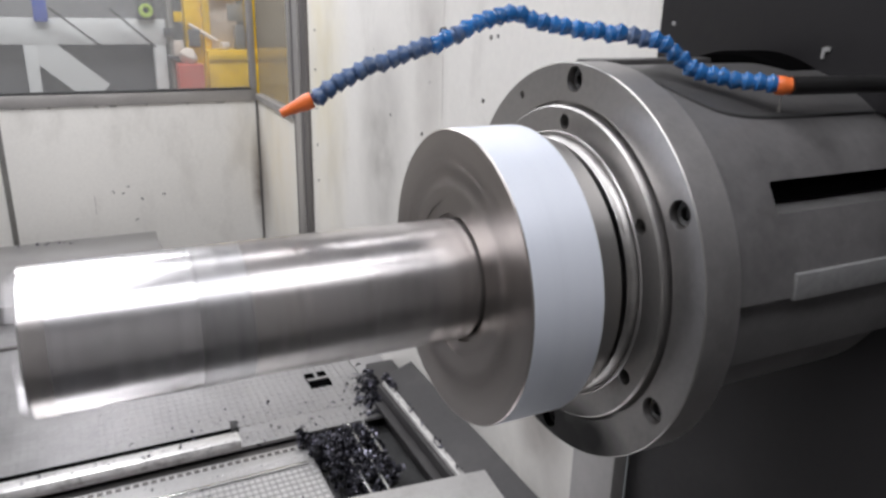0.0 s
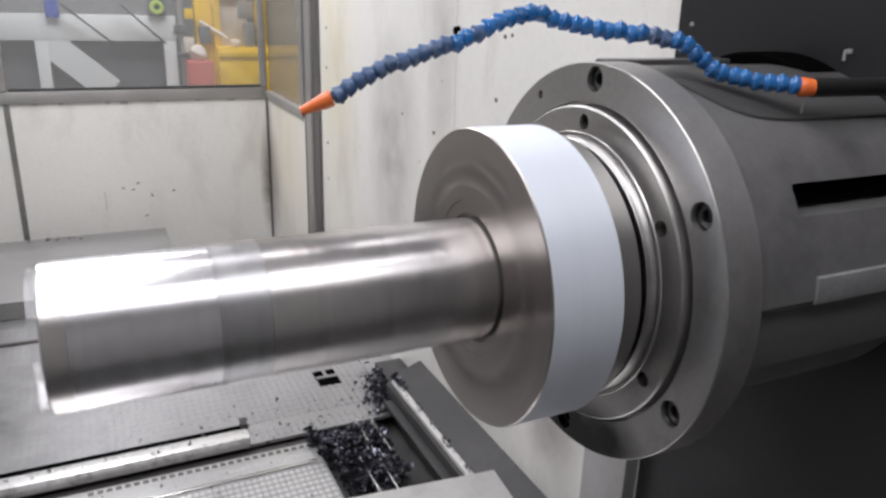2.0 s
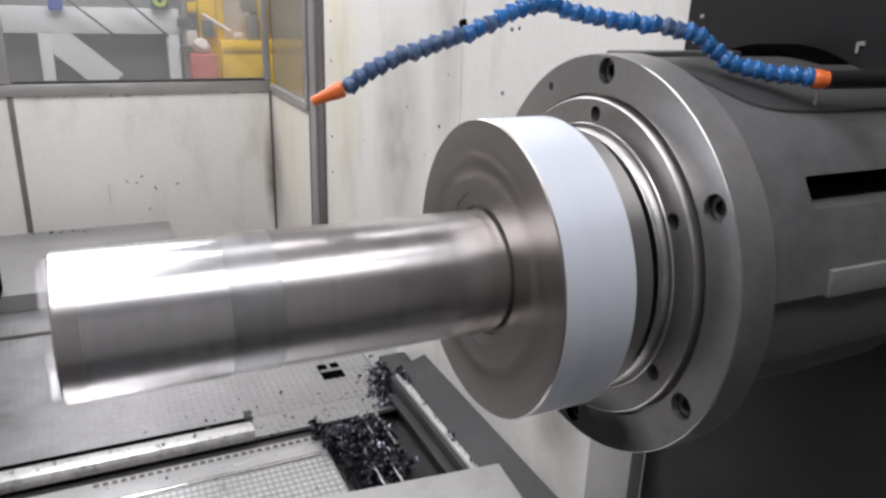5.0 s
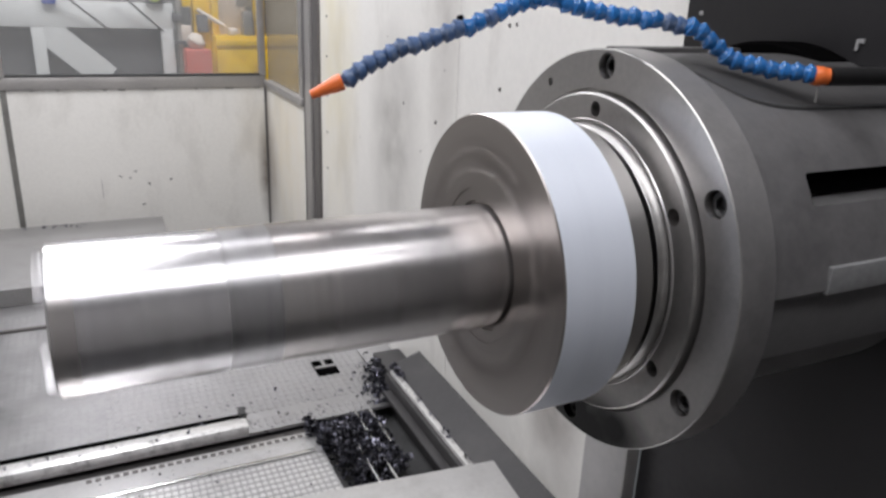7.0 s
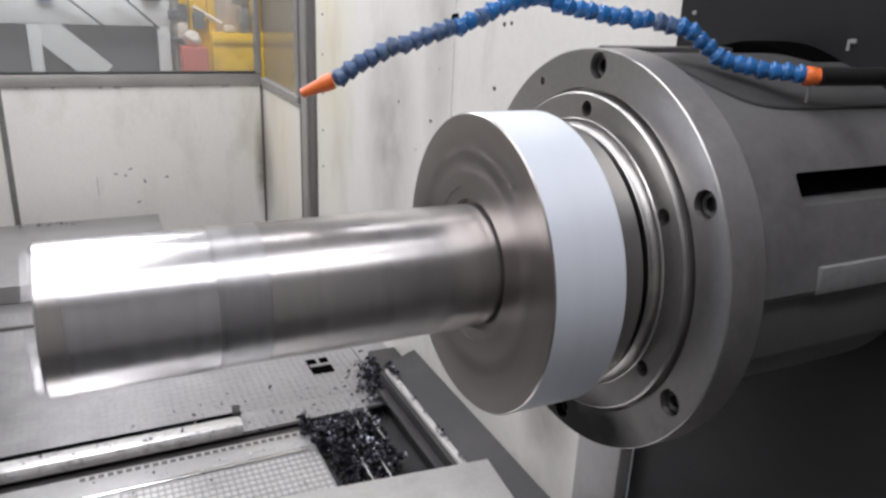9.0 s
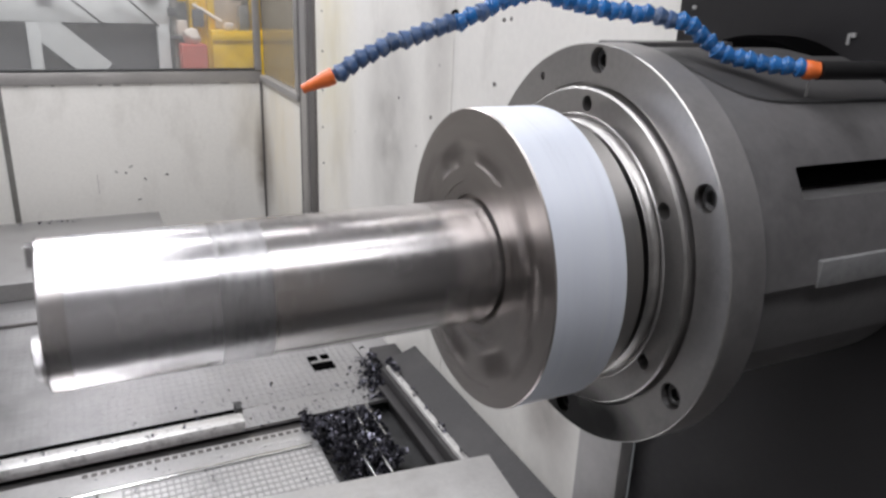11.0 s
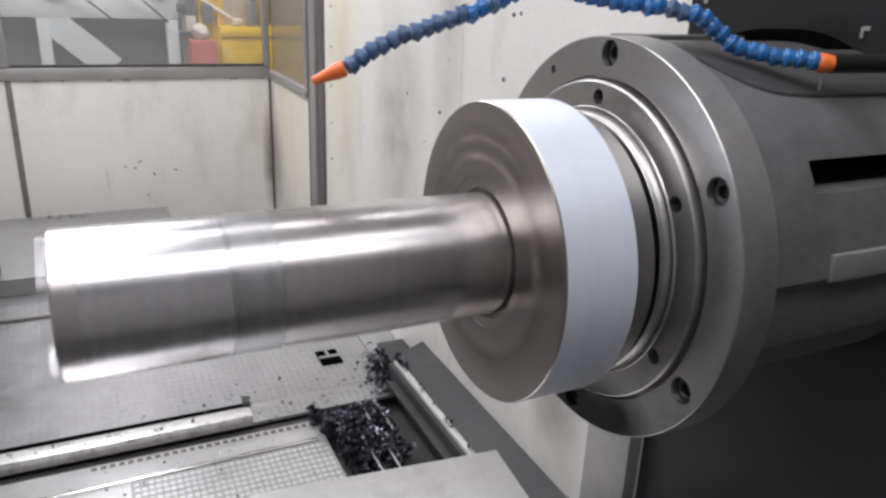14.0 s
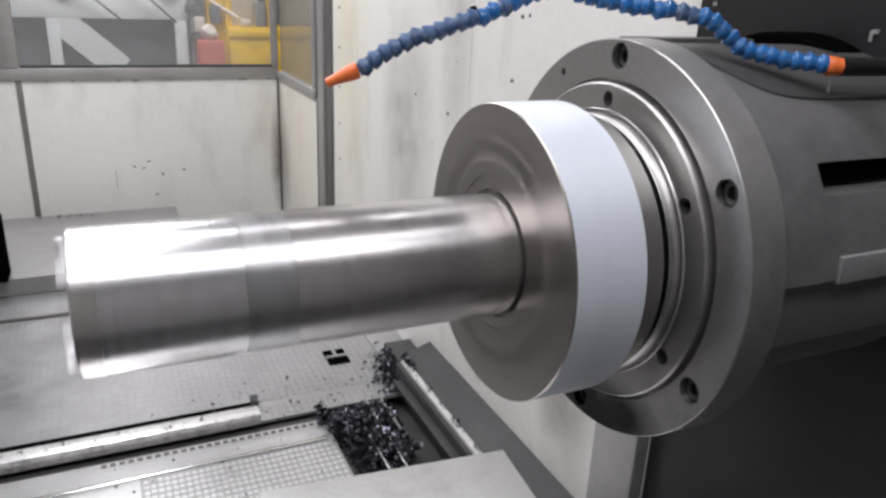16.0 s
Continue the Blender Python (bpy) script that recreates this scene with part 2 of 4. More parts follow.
M_HALLWALL = material("hall_wall_paint", (0.24, 0.24, 0.25), 0.6, 0.0, 0.2, 2, 30, 0.05)
M_YELLOW = material("yellow_machine_paint", (0.86, 0.54, 0.012), 0.45, 0.0, 0.15, 6, 60, 0.05, dirt=(0.4, 0.25, 0.02), dirt_amount=0.5, dirt_scale=7)
M_RED = material("faded_red_plastic", (0.62, 0.16, 0.13), 0.5, 0.0, 0.15, 8, 60, 0.05)
M_PALE = material("pale_cloth", (0.75, 0.66, 0.6), 0.8, 0.0, 0.2, 10, 60, 0.1)
M_BLUE = material("blue_cable_plastic", (0.05, 0.1, 0.5), 0.5, 0.0, 0.1, 8, 60, 0.05)
M_GLASS_DULL = glass("dull_side_glass", (0.74, 0.72, 0.66), 0.34, (0.44, 0.40, 0.33))
M_GREEN = material("green_valve_paint", (0.45, 0.6, 0.12), 0.5, 0.0, 0.1, 8, 60, 0.05)
M_GLASS = glass("window_glass", (0.93, 0.94, 0.92))


# ---- mesh helpers ----
def part(name, bm, mat, parent=None, label="", smooth=True):
    me = bpy.data.meshes.new(name)
    bmesh.ops.recalc_face_normals(bm, faces=bm.faces)
    bm.to_mesh(me)
    bm.free()
    me.materials.append(mat)
    if smooth:
        me.shade_smooth()
        me.set_sharp_from_angle(angle=radians(32))
    ob = new(name, me)
    if parent:
        ob.parent = parent
    if label:
        tagged(ob, label)
    return ob


def base(name, label, category, at=(0, 0, 0), kind="", group=""):
    ob = new(name)
    ob.location = at
    ob.empty_display_size = 0.05
    return tagged(ob, label, category, group, kind)


def box(bm, x0, x1, y0, y1, z0, z1, bevel=0.0):
    g = bmesh.ops.create_cube(bm, size=1)
    vs = g["verts"]
    for v in vs:
        v.co = Vector((x0 + (v.co.x + 0.5) * (x1 - x0), y0 + (v.co.y + 0.5) * (y1 - y0), z0 + (v.co.z + 0.5) * (z1 - z0)))
    if bevel:
        es = list({e for v in vs for e in v.link_edges})
        bmesh.ops.bevel(bm, geom=es, offset=bevel, segments=2, affect="EDGES", profile=0.6)
    return bm


def a_box(x0, x1, y0, y1, z0, z1, bevel=0.0):
    return box(bmesh.new(), x0, x1, y0, y1, z0, z1, bevel)


def lathe(profile, seg=128, closed=True):
    """Turn a profile of (x, radius) round the x axis."""
    bm = bmesh.new()
    rings = []
    for x, r in profile:
        if r < 1e-6:
            rings.append([bm.verts.new((x, 0, 0))])
        else:
            rings.append([bm.verts.new((x, r * math.cos(2 * math.pi * k / seg), r * math.sin(2 * math.pi * k / seg))) for k in range(seg)])
    pairs = list(zip(rings, rings[1:]))
    if closed:
        pairs.append((rings[-1], rings[0]))
    for a, b in pairs:
        if len(a) == 1 and len(b) == 1:
            continue
        for k in range(seg):
            j = (k + 1) % seg
            if len(a) == 1:
                bm.faces.new((a[0], b[k], b[j]))
            elif len(b) == 1:
                bm.faces.new((a[k], a[j], b[0]))
            else:
                bm.faces.new((a[k], a[j], b[j], b[k]))
    return bm


def rod(bm, p, q, r0, r1=None, seg=20):
    """A capped cylinder or cone from p to q."""
    p, q = Vector(p), Vector(q)
    r1 = r0 if r1 is None else r1
    turn = (q - p).to_track_quat("Z", "Y").to_matrix().to_4x4()
    bmesh.ops.create_cone(bm, cap_ends=True, segments=seg, radius1=r0, radius2=r1, depth=(q - p).length,
                          matrix=Matrix.Translation((p + q) / 2) @ turn)
    return bm


def a_rod(p, q, r0, r1=None, seg=20):
    return rod(bmesh.new(), p, q, r0, r1, seg)


def polar(x, r, deg):
    return Vector((x, r * math.cos(radians(deg)), r * math.sin(radians(deg))))


def prism(points, axis_from, axis_to):
    """Extrude a flat outline (list of Vectors) by the way from axis_from to axis_to."""
    bm = bmesh.new()
    way = Vector(axis_to) - Vector(axis_from)
    a = [bm.verts.new(p) for p in points]
    b = [bm.verts.new(p + way) for p in points]
    bm.faces.new(a)
    bm.faces.new(list(reversed(b)))
    for k in range(len(a)):
        j = (k + 1) % len(a)
        bm.faces.new((a[k], a[j], b[j], b[k]))
    return bm


def cut(ob, cutters):
    """Cut each bmesh of cutters out of ob, for good."""
    extra = []
    for bm in cutters:
        me = bpy.data.meshes.new("cutter")
        bmesh.ops.recalc_face_normals(bm, faces=bm.faces)
        bm.to_mesh(me)
        bm.free()
        c = new("cutter", me)
        extra.append(c)
        md = ob.modifiers.new("cut", "BOOLEAN")
        md.operation, md.solver, md.object = "DIFFERENCE", "EXACT", c
    dg = bpy.context.evaluated_depsgraph_get()
    me = bpy.data.meshes.new_from_object(ob.evaluated_get(dg))
    ob.modifiers.clear()
    ob.data = me
    for c in extra:
        old = c.data
        bpy.data.objects.remove(c)
        bpy.data.meshes.remove(old)
    me.shade_smooth()
    me.set_sharp_from_angle(angle=radians(32))
    return ob


# ---- setting: enclosure ----
XW, YB, ZF, ZS = 0.36, 3.48, -0.93, -0.23   # spindle wall, rear wall, floor, window sill


def enclosure():
    pan = a_box(-2.6, XW, -1.7, 2.56, ZF - 0.09, ZF - 0.06)
    box(pan, -2.6, XW, 2.56, YB, ZF - 0.17, ZF - 0.14)
    f = tagged(part("floor", pan, M_PIT), "dark steel floor pan of the lathe enclosure", "floor", kind="structure")
    w = base("wall_spindle", "white painted sheet metal wall behind the spindle", "wall", kind="structure")
    part("wall_panel", a_box(XW, XW + 0.03, 1.10, 2.40, ZF - 0.09, 1.45), M_WALL, w)
    part("wall_panel", a_box(XW, XW + 0.03, 0.397, 1.096, ZF - 0.09, 1.45), M_WALL, w)
    part("corner_strip", a_box(XW - 0.003, XW + 0.03, 0.262, 0.397, ZF - 0.09, 0.2, 0.004), M_CORNER, w, "grey corner strip")
    part("wall_panel", a_box(XW, XW + 0.03, 0.262, 0.397, 0.202, 1.45), M_WALL, w)
    part("wall_panel", a_box(XW, XW + 0.03, 2.66, YB, ZF - 0.17, ZS + 0.01), M_WALL, w)
    part("header_panel", a_box(XW, XW + 0.03, 2.66, YB, 1.0, 1.45), M_WALL, w)
    for y, z in ((2.30, 0.352), (2.30, 0.195), (2.305, 0.038), (2.305, -0.12), (2.31, -0.275), (2.31, -0.43), (0.868, 0.084), (1.105, 0.239), (0.84, 0.234), (1.228, -0.055)):
        part("screw", a_rod((XW - 0.003, y, z), (XW + 0.004, y, z), 0.0050, 0.0054, 12), M_POST, w, "dark screw head")
    part("plug", a_rod((XW - 0.012, 1.088, 0.236), (XW - 0.0005, 1.088, 0.236), 0.011, 0.013, 20), M_DEEP, w, "black round plug")
    for y, z, r in ((1.181, 0.097, 0.004), (1.475, -0.034, 0.005), (0.809, 0.238, 0.005), (1.62, 0.16, 0.003), (1.33, -0.16, 0.004), (1.90, -0.22, 0.003)):
        part("paint_chip", a_rod((XW - 0.0008, y, z), (XW + 0.002, y, z), r, seg=9), M_DOT if r > 0.0045 else M_TRIM, w)
    b = base("wall_rear", "white painted sheet metal rear wall with scuffs", "wall", kind="structure")
    part("wall_panel", a_box(-0.905, XW, YB, YB + 0.03, ZF - 0.17, ZS), M_WALL, b)
    part("wall_panel", a_box(-2.6, -0.933, YB, YB + 0.03, ZF - 0.17, ZS), M_WALL, b)
    part("seam_strip", a_box(-0.932, -0.906, YB - 0.006, YB + 0.02, ZF, ZS), M_SEAMSTRIP, b, "grey metal seam strip")
    # thin dark strip where the two walls meet
    part("corner_seal", a_box(XW - 0.013, XW - 0.003, YB - 0.010, YB - 0.001, ZF - 0.14, ZS), M_POST, b, "thin dark strip down the corner")
    part("header_panel", a_box(-2.6, XW, YB, YB + 0.03, 1.0, 1.45), M_WALL, b)
    rs = random.Random(9)
    for x, z in ((-0.436, -0.682), (-0.39, -0.691), (-0.359, -0.662), (-0.295, -0.738), (-0.328, -0.846), (-0.182, -0.714)):
        for q in range(2):
            xx, zz = x + rs.uniform(-0.008, 0.008), z + rs.uniform(-0.008, 0.008)
            part("chip_mark", a_rod((xx, YB - 0.0015, zz), (xx, YB + 0.004, zz), rs.uniform(0.003, 0.0055), seg=8), M_DOT, b)
    for q in range(8):
        xx = -0.85 + 1.15 * q / 7 + rs.uniform(-0.06, 0.06)
        part("sealant_blob", a_box(xx, xx + rs.uniform(0.015, 0.05), YB - 0.003, YB - 0.0005, ZS - rs.uniform(0.004, 0.009), ZS + 0.001, 0.001), M_TRIM, b)
    part("scratch", a_box(-0.528, -0.525, YB - 0.0012, YB - 0.0005, -0.80, -0.70), M_TRIM, b)
    p = base("post", "dark grey metal door post beside the window", "post", (XW, 2.5, ZF), "structure")
    pm = Matrix.Translation((-XW, -2.5, -ZF))
    for y0, y1, dx, m in ((2.40, 2.49, 0.012, M_POST), (2.492, 2.575, 0.022, M_TRIM), (2.577, 2.66, 0.008, M_POST)):
        bm = a_box(XW - dx, XW + 0.03, y0, y1, ZF, 1.45, 0.003)
        bmesh.ops.transform(bm, matrix=pm, verts=bm.verts)
        part("post_profile", bm, m, p)
    win = base("window_1", "long window of the enclosure with a grey metal frame", "window", kind="structure")
    part("window_sill", a_box(-2.6, XW - 0.001, YB - 0.012, YB + 0.03, ZS + 0.002, ZS + 0.062, 0.004), M_TRIM, win)
    part("seal", a_box(-0.9, XW - 0.03, YB - 0.004, YB + 0.02, ZS + 0.064, ZS + 0.076), M_SEAM, win)
    part("mullion", a_box(-0.985, -0.905, YB - 0.02, YB + 0.03, ZS + 0.064, 1.0, 0.006), M_TRIM, win)
    part("mullion", a_box(XW - 0.035, XW - 0.001, YB - 0.02, YB + 0.03, ZS + 0.064, 1.0, 0.006), M_TRIM, win)
    g = part("pane", a_box(-0.903, XW - 0.037, YB + 0.004, YB + 0.010, ZS + 0.064, 1.0), M_GLASS, win)
    g2 = part("pane", a_box(-2.6, -0.987, YB + 0.004, YB + 0.010, ZS + 0.064, 1.0), M_GLASS, win)
    g.visible_shadow = g2.visible_shadow = False
    w2 = base("window_2", "narrow side window with a grey metal frame", "window", kind="structure")
    part("window_sill", a_box(XW - 0.02, XW + 0.03, 2.662, YB - 0.037, ZS + 0.012, ZS + 0.045, 0.005), M_TRIM, w2)
    part("frame", a_box(XW - 0.012, XW + 0.03, 2.662, 2.72, ZS + 0.047, 1.0, 0.004), M_TRIM, w2)
    g3 = part("pane", a_box(XW + 0.008, XW + 0.014, 2.722, YB - 0.02, ZS + 0.047, 1.0), M_GLASS_DULL, w2, "dull smeared pane")
    g3.visible_shadow = False
    # unseen closing panels; front and end greys steer what the steel reflects
    for name, c, lab, m in (("ceiling", (-2.6, XW + 0.03, -1.7, YB + 0.03, 1.45, 1.48), "grey sheet metal roof of the enclosure", M_ROOF),
                            ("wall_front", (-2.6, 1.2, -1.73, -1.7, ZF - 0.09, 1.45), "grey front door panel of the enclosure", M_GREY),
                            ("wall_end", (-2.63, -2.6, -1.7, YB, ZF - 0.09, 1.45), "light grey end panel of the enclosure", M_END)):
        tagged(part(name, a_box(*c), m), lab, "ceiling" if name == "ceiling" else "wall", kind="structure")
    k = base("wall_headstock", "black painted cover panel round the headstock", "wall", kind="structure")
    part("cover_panel", a_box(0.345, 0.40, -1.7, 0.255, 0.19, 1.45, 0.004), M_BLACK, k)
    tag = a_box(0.3428, 0.3449, -0.058, -0.054, 0.249, 0.263)
    box(tag, 0.3428, 0.3449, -0.0655, -0.0585, 0.2585, 0.2640)
    part("paper_tag", tag, M_PAD, k, "small torn white tag")
    part("residue_spot", a_box(0.3432, 0.3449, 0.218, 0.226, 0.281, 0.287, 0.0005), M_PAD, k, "pale coolant residue spot")
    part("cover_panel", a_box(0.385, 0.42, -1.7, 0.255, ZF - 0.09, 0.188, 0.004), M_BLACK, k)


enclosure()


# ---- headstock ----
def bright_edge(ob, r0, r1, x):
    """Give the worn chamfer round the rim the bright bare metal."""
    ob.data.materials.append(M_RING)
    for f in ob.data.polygons:
        r = math.hypot(f.center.y, f.center.z)
        if r0 - 0.0012 < r < r1 + 0.0012 and 0.2 < -f.normal.x < 0.95 and abs(f.center.x - x) < 0.004:
            f.material_index = 1


def headstock():
    h = base("headstock", "dark grey cast headstock with a bolted steel spindle flange", "headstock")
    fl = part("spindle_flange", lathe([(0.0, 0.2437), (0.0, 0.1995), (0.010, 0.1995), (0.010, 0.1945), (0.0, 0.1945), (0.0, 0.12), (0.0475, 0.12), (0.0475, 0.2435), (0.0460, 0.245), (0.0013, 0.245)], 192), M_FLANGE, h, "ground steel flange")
    angles = (30, 90, 150, 210, 270, 330)
    outer = {90: (0.2258, 90), 150: (0.2232, 149.8), 210: (0.2190, 210.6)}
    inner = {90: (0.1768, 90), 150: (0.1732, 149.5)}
    cuts = [a_rod(polar(-0.02, *outer.get(a, (0.2225, a))), polar(0.016, *outer.get(a, (0.2225, a))), 0.0150, seg=28) for a in angles]
    cuts += [a_rod(polar(-0.02, 0.2255, 60), polar(0.008, 0.2255, 60), 0.0052, seg=16)]
    cuts += [a_rod(polar(-0.03, *inner.get(a, (0.1735, a))), polar(0.02, *inner.get(a, (0.1735, a))), 0.0092, seg=24) for a in angles]
    cut(fl, cuts)
    bright_edge(fl, 0.2440, 0.2449, 0.0)
    fl.data.materials.append(M_TURNED)
    for f in fl.data.polygons:
        if abs(f.normal.x) < 0.2 and math.hypot(f.center.y, f.center.z) > 0.2435:
            f.material_index = 2
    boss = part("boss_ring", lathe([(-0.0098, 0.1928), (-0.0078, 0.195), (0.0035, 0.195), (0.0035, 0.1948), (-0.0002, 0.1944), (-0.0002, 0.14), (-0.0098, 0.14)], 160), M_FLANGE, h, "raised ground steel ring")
    cut(boss, [a_rod(polar(-0.03, *inner.get(a, (0.1735, a))), polar(0.005, *inner.get(a, (0.1735, a))), 0.0092, seg=24) for a in angles])
    bright_edge(boss, 0.1922, 0.1945, -0.0085)
    for a in angles:
        bm = lathe([(0.008, 0.0), (0.008, 0.0065), (0.008, 0.0120), (0.009, 0.0130), (0.0155, 0.0130), (0.0155, 0.0)], 24, False)
        bmesh.ops.translate(bm, verts=bm.verts, vec=polar(0, *outer.get(a, (0.2225, a))))
        bo = part("bolt", bm, M_BOLT, fl, "black socket head bolt")
        hexa = [polar(0.0075, 0.0078, 60 * k + 15) + polar(0, *outer.get(a, (0.2225, a))) for k in range(6)]
        cut(bo, [prism([p - Vector((0.003, 0, 0)) for p in hexa], (0, 0, 0), (0.010, 0, 0))])
    # seal ring between flange and clamp ring
    part("seal_ring", lathe([(-0.016, 0.150), (-0.0190, 0.1520), (-0.0198, 0.1542), (-0.0185, 0.1568), (-0.015, 0.1590), (-0.0100, 0.1600), (-0.0100, 0.142), (-0.016, 0.142)], 160), M_RING, h, "rounded steel seal ring")
    part("seal_lip", lathe([(-0.0199, 0.1535), (-0.0212, 0.1545), (-0.0199, 0.1556)], 160), M_RING, h, "bright thin seal lip")
    part("seal_lip", lathe([(-0.0099, 0.1625), (-0.0118, 0.1638), (-0.0099, 0.1650)], 160), M_FLANGE, h)
    # cast body, turned outline with a flat ledge on the front side
    outline = []
    for k in range(144):
        a = 360 * k / 144
        z = math.sin(radians(a))
        front = 90 < a < 270
        r = 0.238
        if front and a > 176:
            r = 0.226
        if front and a > 197:
            r = 0.196
        if a >= 270:
            r = 0.196 + 0.042 * min(1, (a - 270) / 40)
        outline.append(polar(0.0477, r, a))
    body = part("housing", prism(outline, (0, 0, 0), (0.3335, 0, 0)), M_HOUSING, h, "dark painted cast housing")
    c1 = a_box(0.115, 0.40, -0.30, -0.178, 0.106, 0.137, 0.005)
    cut(body, [c1])
    # black plate added at the slot's back to deepen its shade
    part("slot_liner", a_box(0.120, 0.343, -0.186, -0.1795, 0.110, 0.133), M_DEEP, h, "black plate for the shade in the slot")
    part("pad", a_box(0.130, 0.344, -0.2392, -0.228, 0.016, 0.046, 0.002), M_PAD, h, "worn lighter grey pad")
    hump = lathe([(0.285, 0.0), (0.285, 0.196), (0.290, 0.200), (0.3445, 0.200), (0.3445, 0.0)], 96, False)
    bmesh.ops.translate(hump, verts=hump.verts, vec=(0, 0.035, 0.054))
    part("bearing_cap", hump, M_DEEP, h, "black round bearing cap")
    # thin dark cover sheet bent over the top, with a rounded front corner
    bm = bmesh.new()
    cols = []
    for k in range(33):
        x = 0.0490 + 0.2945 * (k / 32) ** 1.6
        lim = 126 - 24 * math.exp(-(x - 0.0490) / 0.028)
        cols.append([[bm.verts.new(polar(x, r, 62 + (lim - 62) * q / 24)) for q in range(25)] for r in (0.2382, 0.2400)])
    for a, b in zip(cols, cols[1:]):
        for q in range(24):
            bm.faces.new((a[1][q], a[1][q + 1], b[1][q + 1], b[1][q]))
        bm.faces.new((a[1][24], a[0][24], b[0][24], b[1][24]))
    for q in range(24):
        bm.faces.new((cols[0][0][q], cols[0][0][q + 1], cols[0][1][q + 1], cols[0][1][q]))
    # thin dark strip that follows the edge of the sheet
    lip = bmesh.new()
    rows = []
    for k in range(41):
        x = 0.0500 + 0.2935 * (k / 40) ** 1.6
        lim = 126 - 24 * math.exp(-(x - 0.0490) / 0.028)
        rows.append([lip.verts.new(polar(x, r, lim + d)) for r, d in ((0.2401, -0.7), (0.2407, -0.3), (0.2407, 0.3), (0.2384, 0.7))])
    for a, b in zip(rows, rows[1:]):
        for q in range(3):
            lip.faces.new((a[q], a[q + 1], b[q + 1], b[q]))
    part("cover_lip", lip, M_SEAM, h, "thin dark strip along the sheet edge")
    # dark bar in place of the shaded gap between housing and wall
    part("top_rail", a_box(0.075, 0.3445, 0.075, 0.105, 0.20, 0.2415, 0.004), M_TOPCOVER, h, "dark strip for the shaded gap along the top")
    part("top_cover", bm, M_TOPCOVER, h, "darker oily cover sheet on top")
    return h


headstock()


# ---- spinning clamp ring and shaft ----
def workpiece():
    w = base("clamped_shaft", "polished steel shaft held in a spinning clamp ring", "workpiece")
    XF, XBK = -0.152, -0.065
    ring = part("clamp_ring", lathe([(XF, 0.092), (XF, 0.173), (XF + 0.0015, 0.1745), (XBK - 0.002, 0.1745), (XBK, 0.1725), (XBK, 0.07),
                                     (XF + 0.008, 0.07), (XF + 0.008, 0.0765), (XF + 0.0015, 0.0765), (XF + 0.0015, 0.0920)], 192), M_FACE, w, "steel clamp ring with white satin rim")
    ring.data.materials.append(M_RIM)
    holes = []
    for r, a, hr in ((0.1265, 60, 0.0150), (0.1255, 149, 0.0160), (0.1255, -31, 0.0150), (0.1260, -121, 0.0150),
                     (0.1240, -165.5, 0.0140), (0.1240, 14.5, 0.0110), (0.1265, 104, 0.0108), (0.1265, -76, 0.0095),
                     (0.1445, 85.5, 0.0085), (0.1430, 122, 0.0095), (0.1425, -95, 0.0085), (0.1430, -58, 0.0090)):
        holes.append(a_rod(polar(XF - 0.02, r, a), polar(XF + 0.024, r, a), hr, seg=28))
        holes.append(a_rod(polar(XF - 0.002, r, a), polar(XF + 0.0022, r, a), hr + 0.0041, hr - 0.0002, seg=28))
    for a, r0, r1 in ((80, 0.088, 0.1355), (-101.5, 0.086, 0.124)):
        d, s = polar(0, 1, a), polar(0, 0.0060, a + 90)
        pts = [d * r0 + s, d * r1 + s, d * r1 - s, d * r0 - s]
        holes.append(prism([p + Vector((XF - 0.02, 0, 0)) for p in pts], (0, 0, 0), (0.045, 0, 0)))
    # screw pocket bored steeply into the rim, with a flat seat, and two oil holes
    up, out = polar(0, 1, 100), polar(0, 1, 190)
    c = Vector((-0.1222, -0.153, 0.0394))
    pts = [c + Vector((0.0222 * math.cos(math.pi * k / 24), 0, 0)) - out * 0.0222 * math.sin(math.pi * k / 24) for k in range(25)]
    pts += [c + Vector((-0.0222, 0, 0)) + out * 0.05, c + Vector((0.0222, 0, 0)) + out * 0.05]
    holes.insert(0, prism(pts, (0, 0, 0), up * 0.10))
    seat = c + Vector((-0.004, 0, 0)) + out * 0.004
    holes.append(a_rod(seat + up * 0.004, seat - up * 0.03, 0.0072, seg=20))
    for x, a, hr in ((-0.104, -167, 0.0052), (-0.1375, -159.3, 0.0072)):
        holes.append(a_rod(polar(x, 0.19, a), polar(x, 0.155, a), hr, seg=20))
    cut(ring, holes)
    for f in ring.data.polygons:
        c, nn = f.center, f.normal
        r = math.hypot(c.y, c.z)
        rim = r > 0.172 and abs(nn.x) < 0.5 and (nn.y * c.y + nn.z * c.z) / r > 0.5
        if rim or (nn - polar(0, 1, 100)).length < 0.05:
            f.material_index = 1
    part("collar", lathe([(XBK - 0.001, 0.1600), (-0.034, 0.1600), (-0.032, 0.1585), (-0.032, 0.146), (-0.022, 0.146), (-0.022, 0.12), (XBK - 0.001, 0.12)], 128), M_RING, w, "shiny steel collar")
    XE = -0.594
    sh = part("shaft", lathe([(XE, 0.0), (XE, 0.070), (XE + 0.0015, 0.0715), (-0.445, 0.0715), (-0.398, 0.0714), (XF + 0.01, 0.0714), (XF + 0.01, 0.0)], 160, False), M_SHAFT, w, "polished turned steel shaft")
    notch = []
    for a in (109, 229, -11):
        d, s = polar(0, 1, a), polar(0, 0.0085, a + 90)
        pts = [d * 0.052 + s, d * 0.085 + s, d * 0.085 - s, d * 0.052 - s]
        notch.append(prism([p + Vector((XE - 0.01, 0, 0)) for p in pts], (0, 0, 0), (0.026, 0, 0)))
    cut(sh, notch)
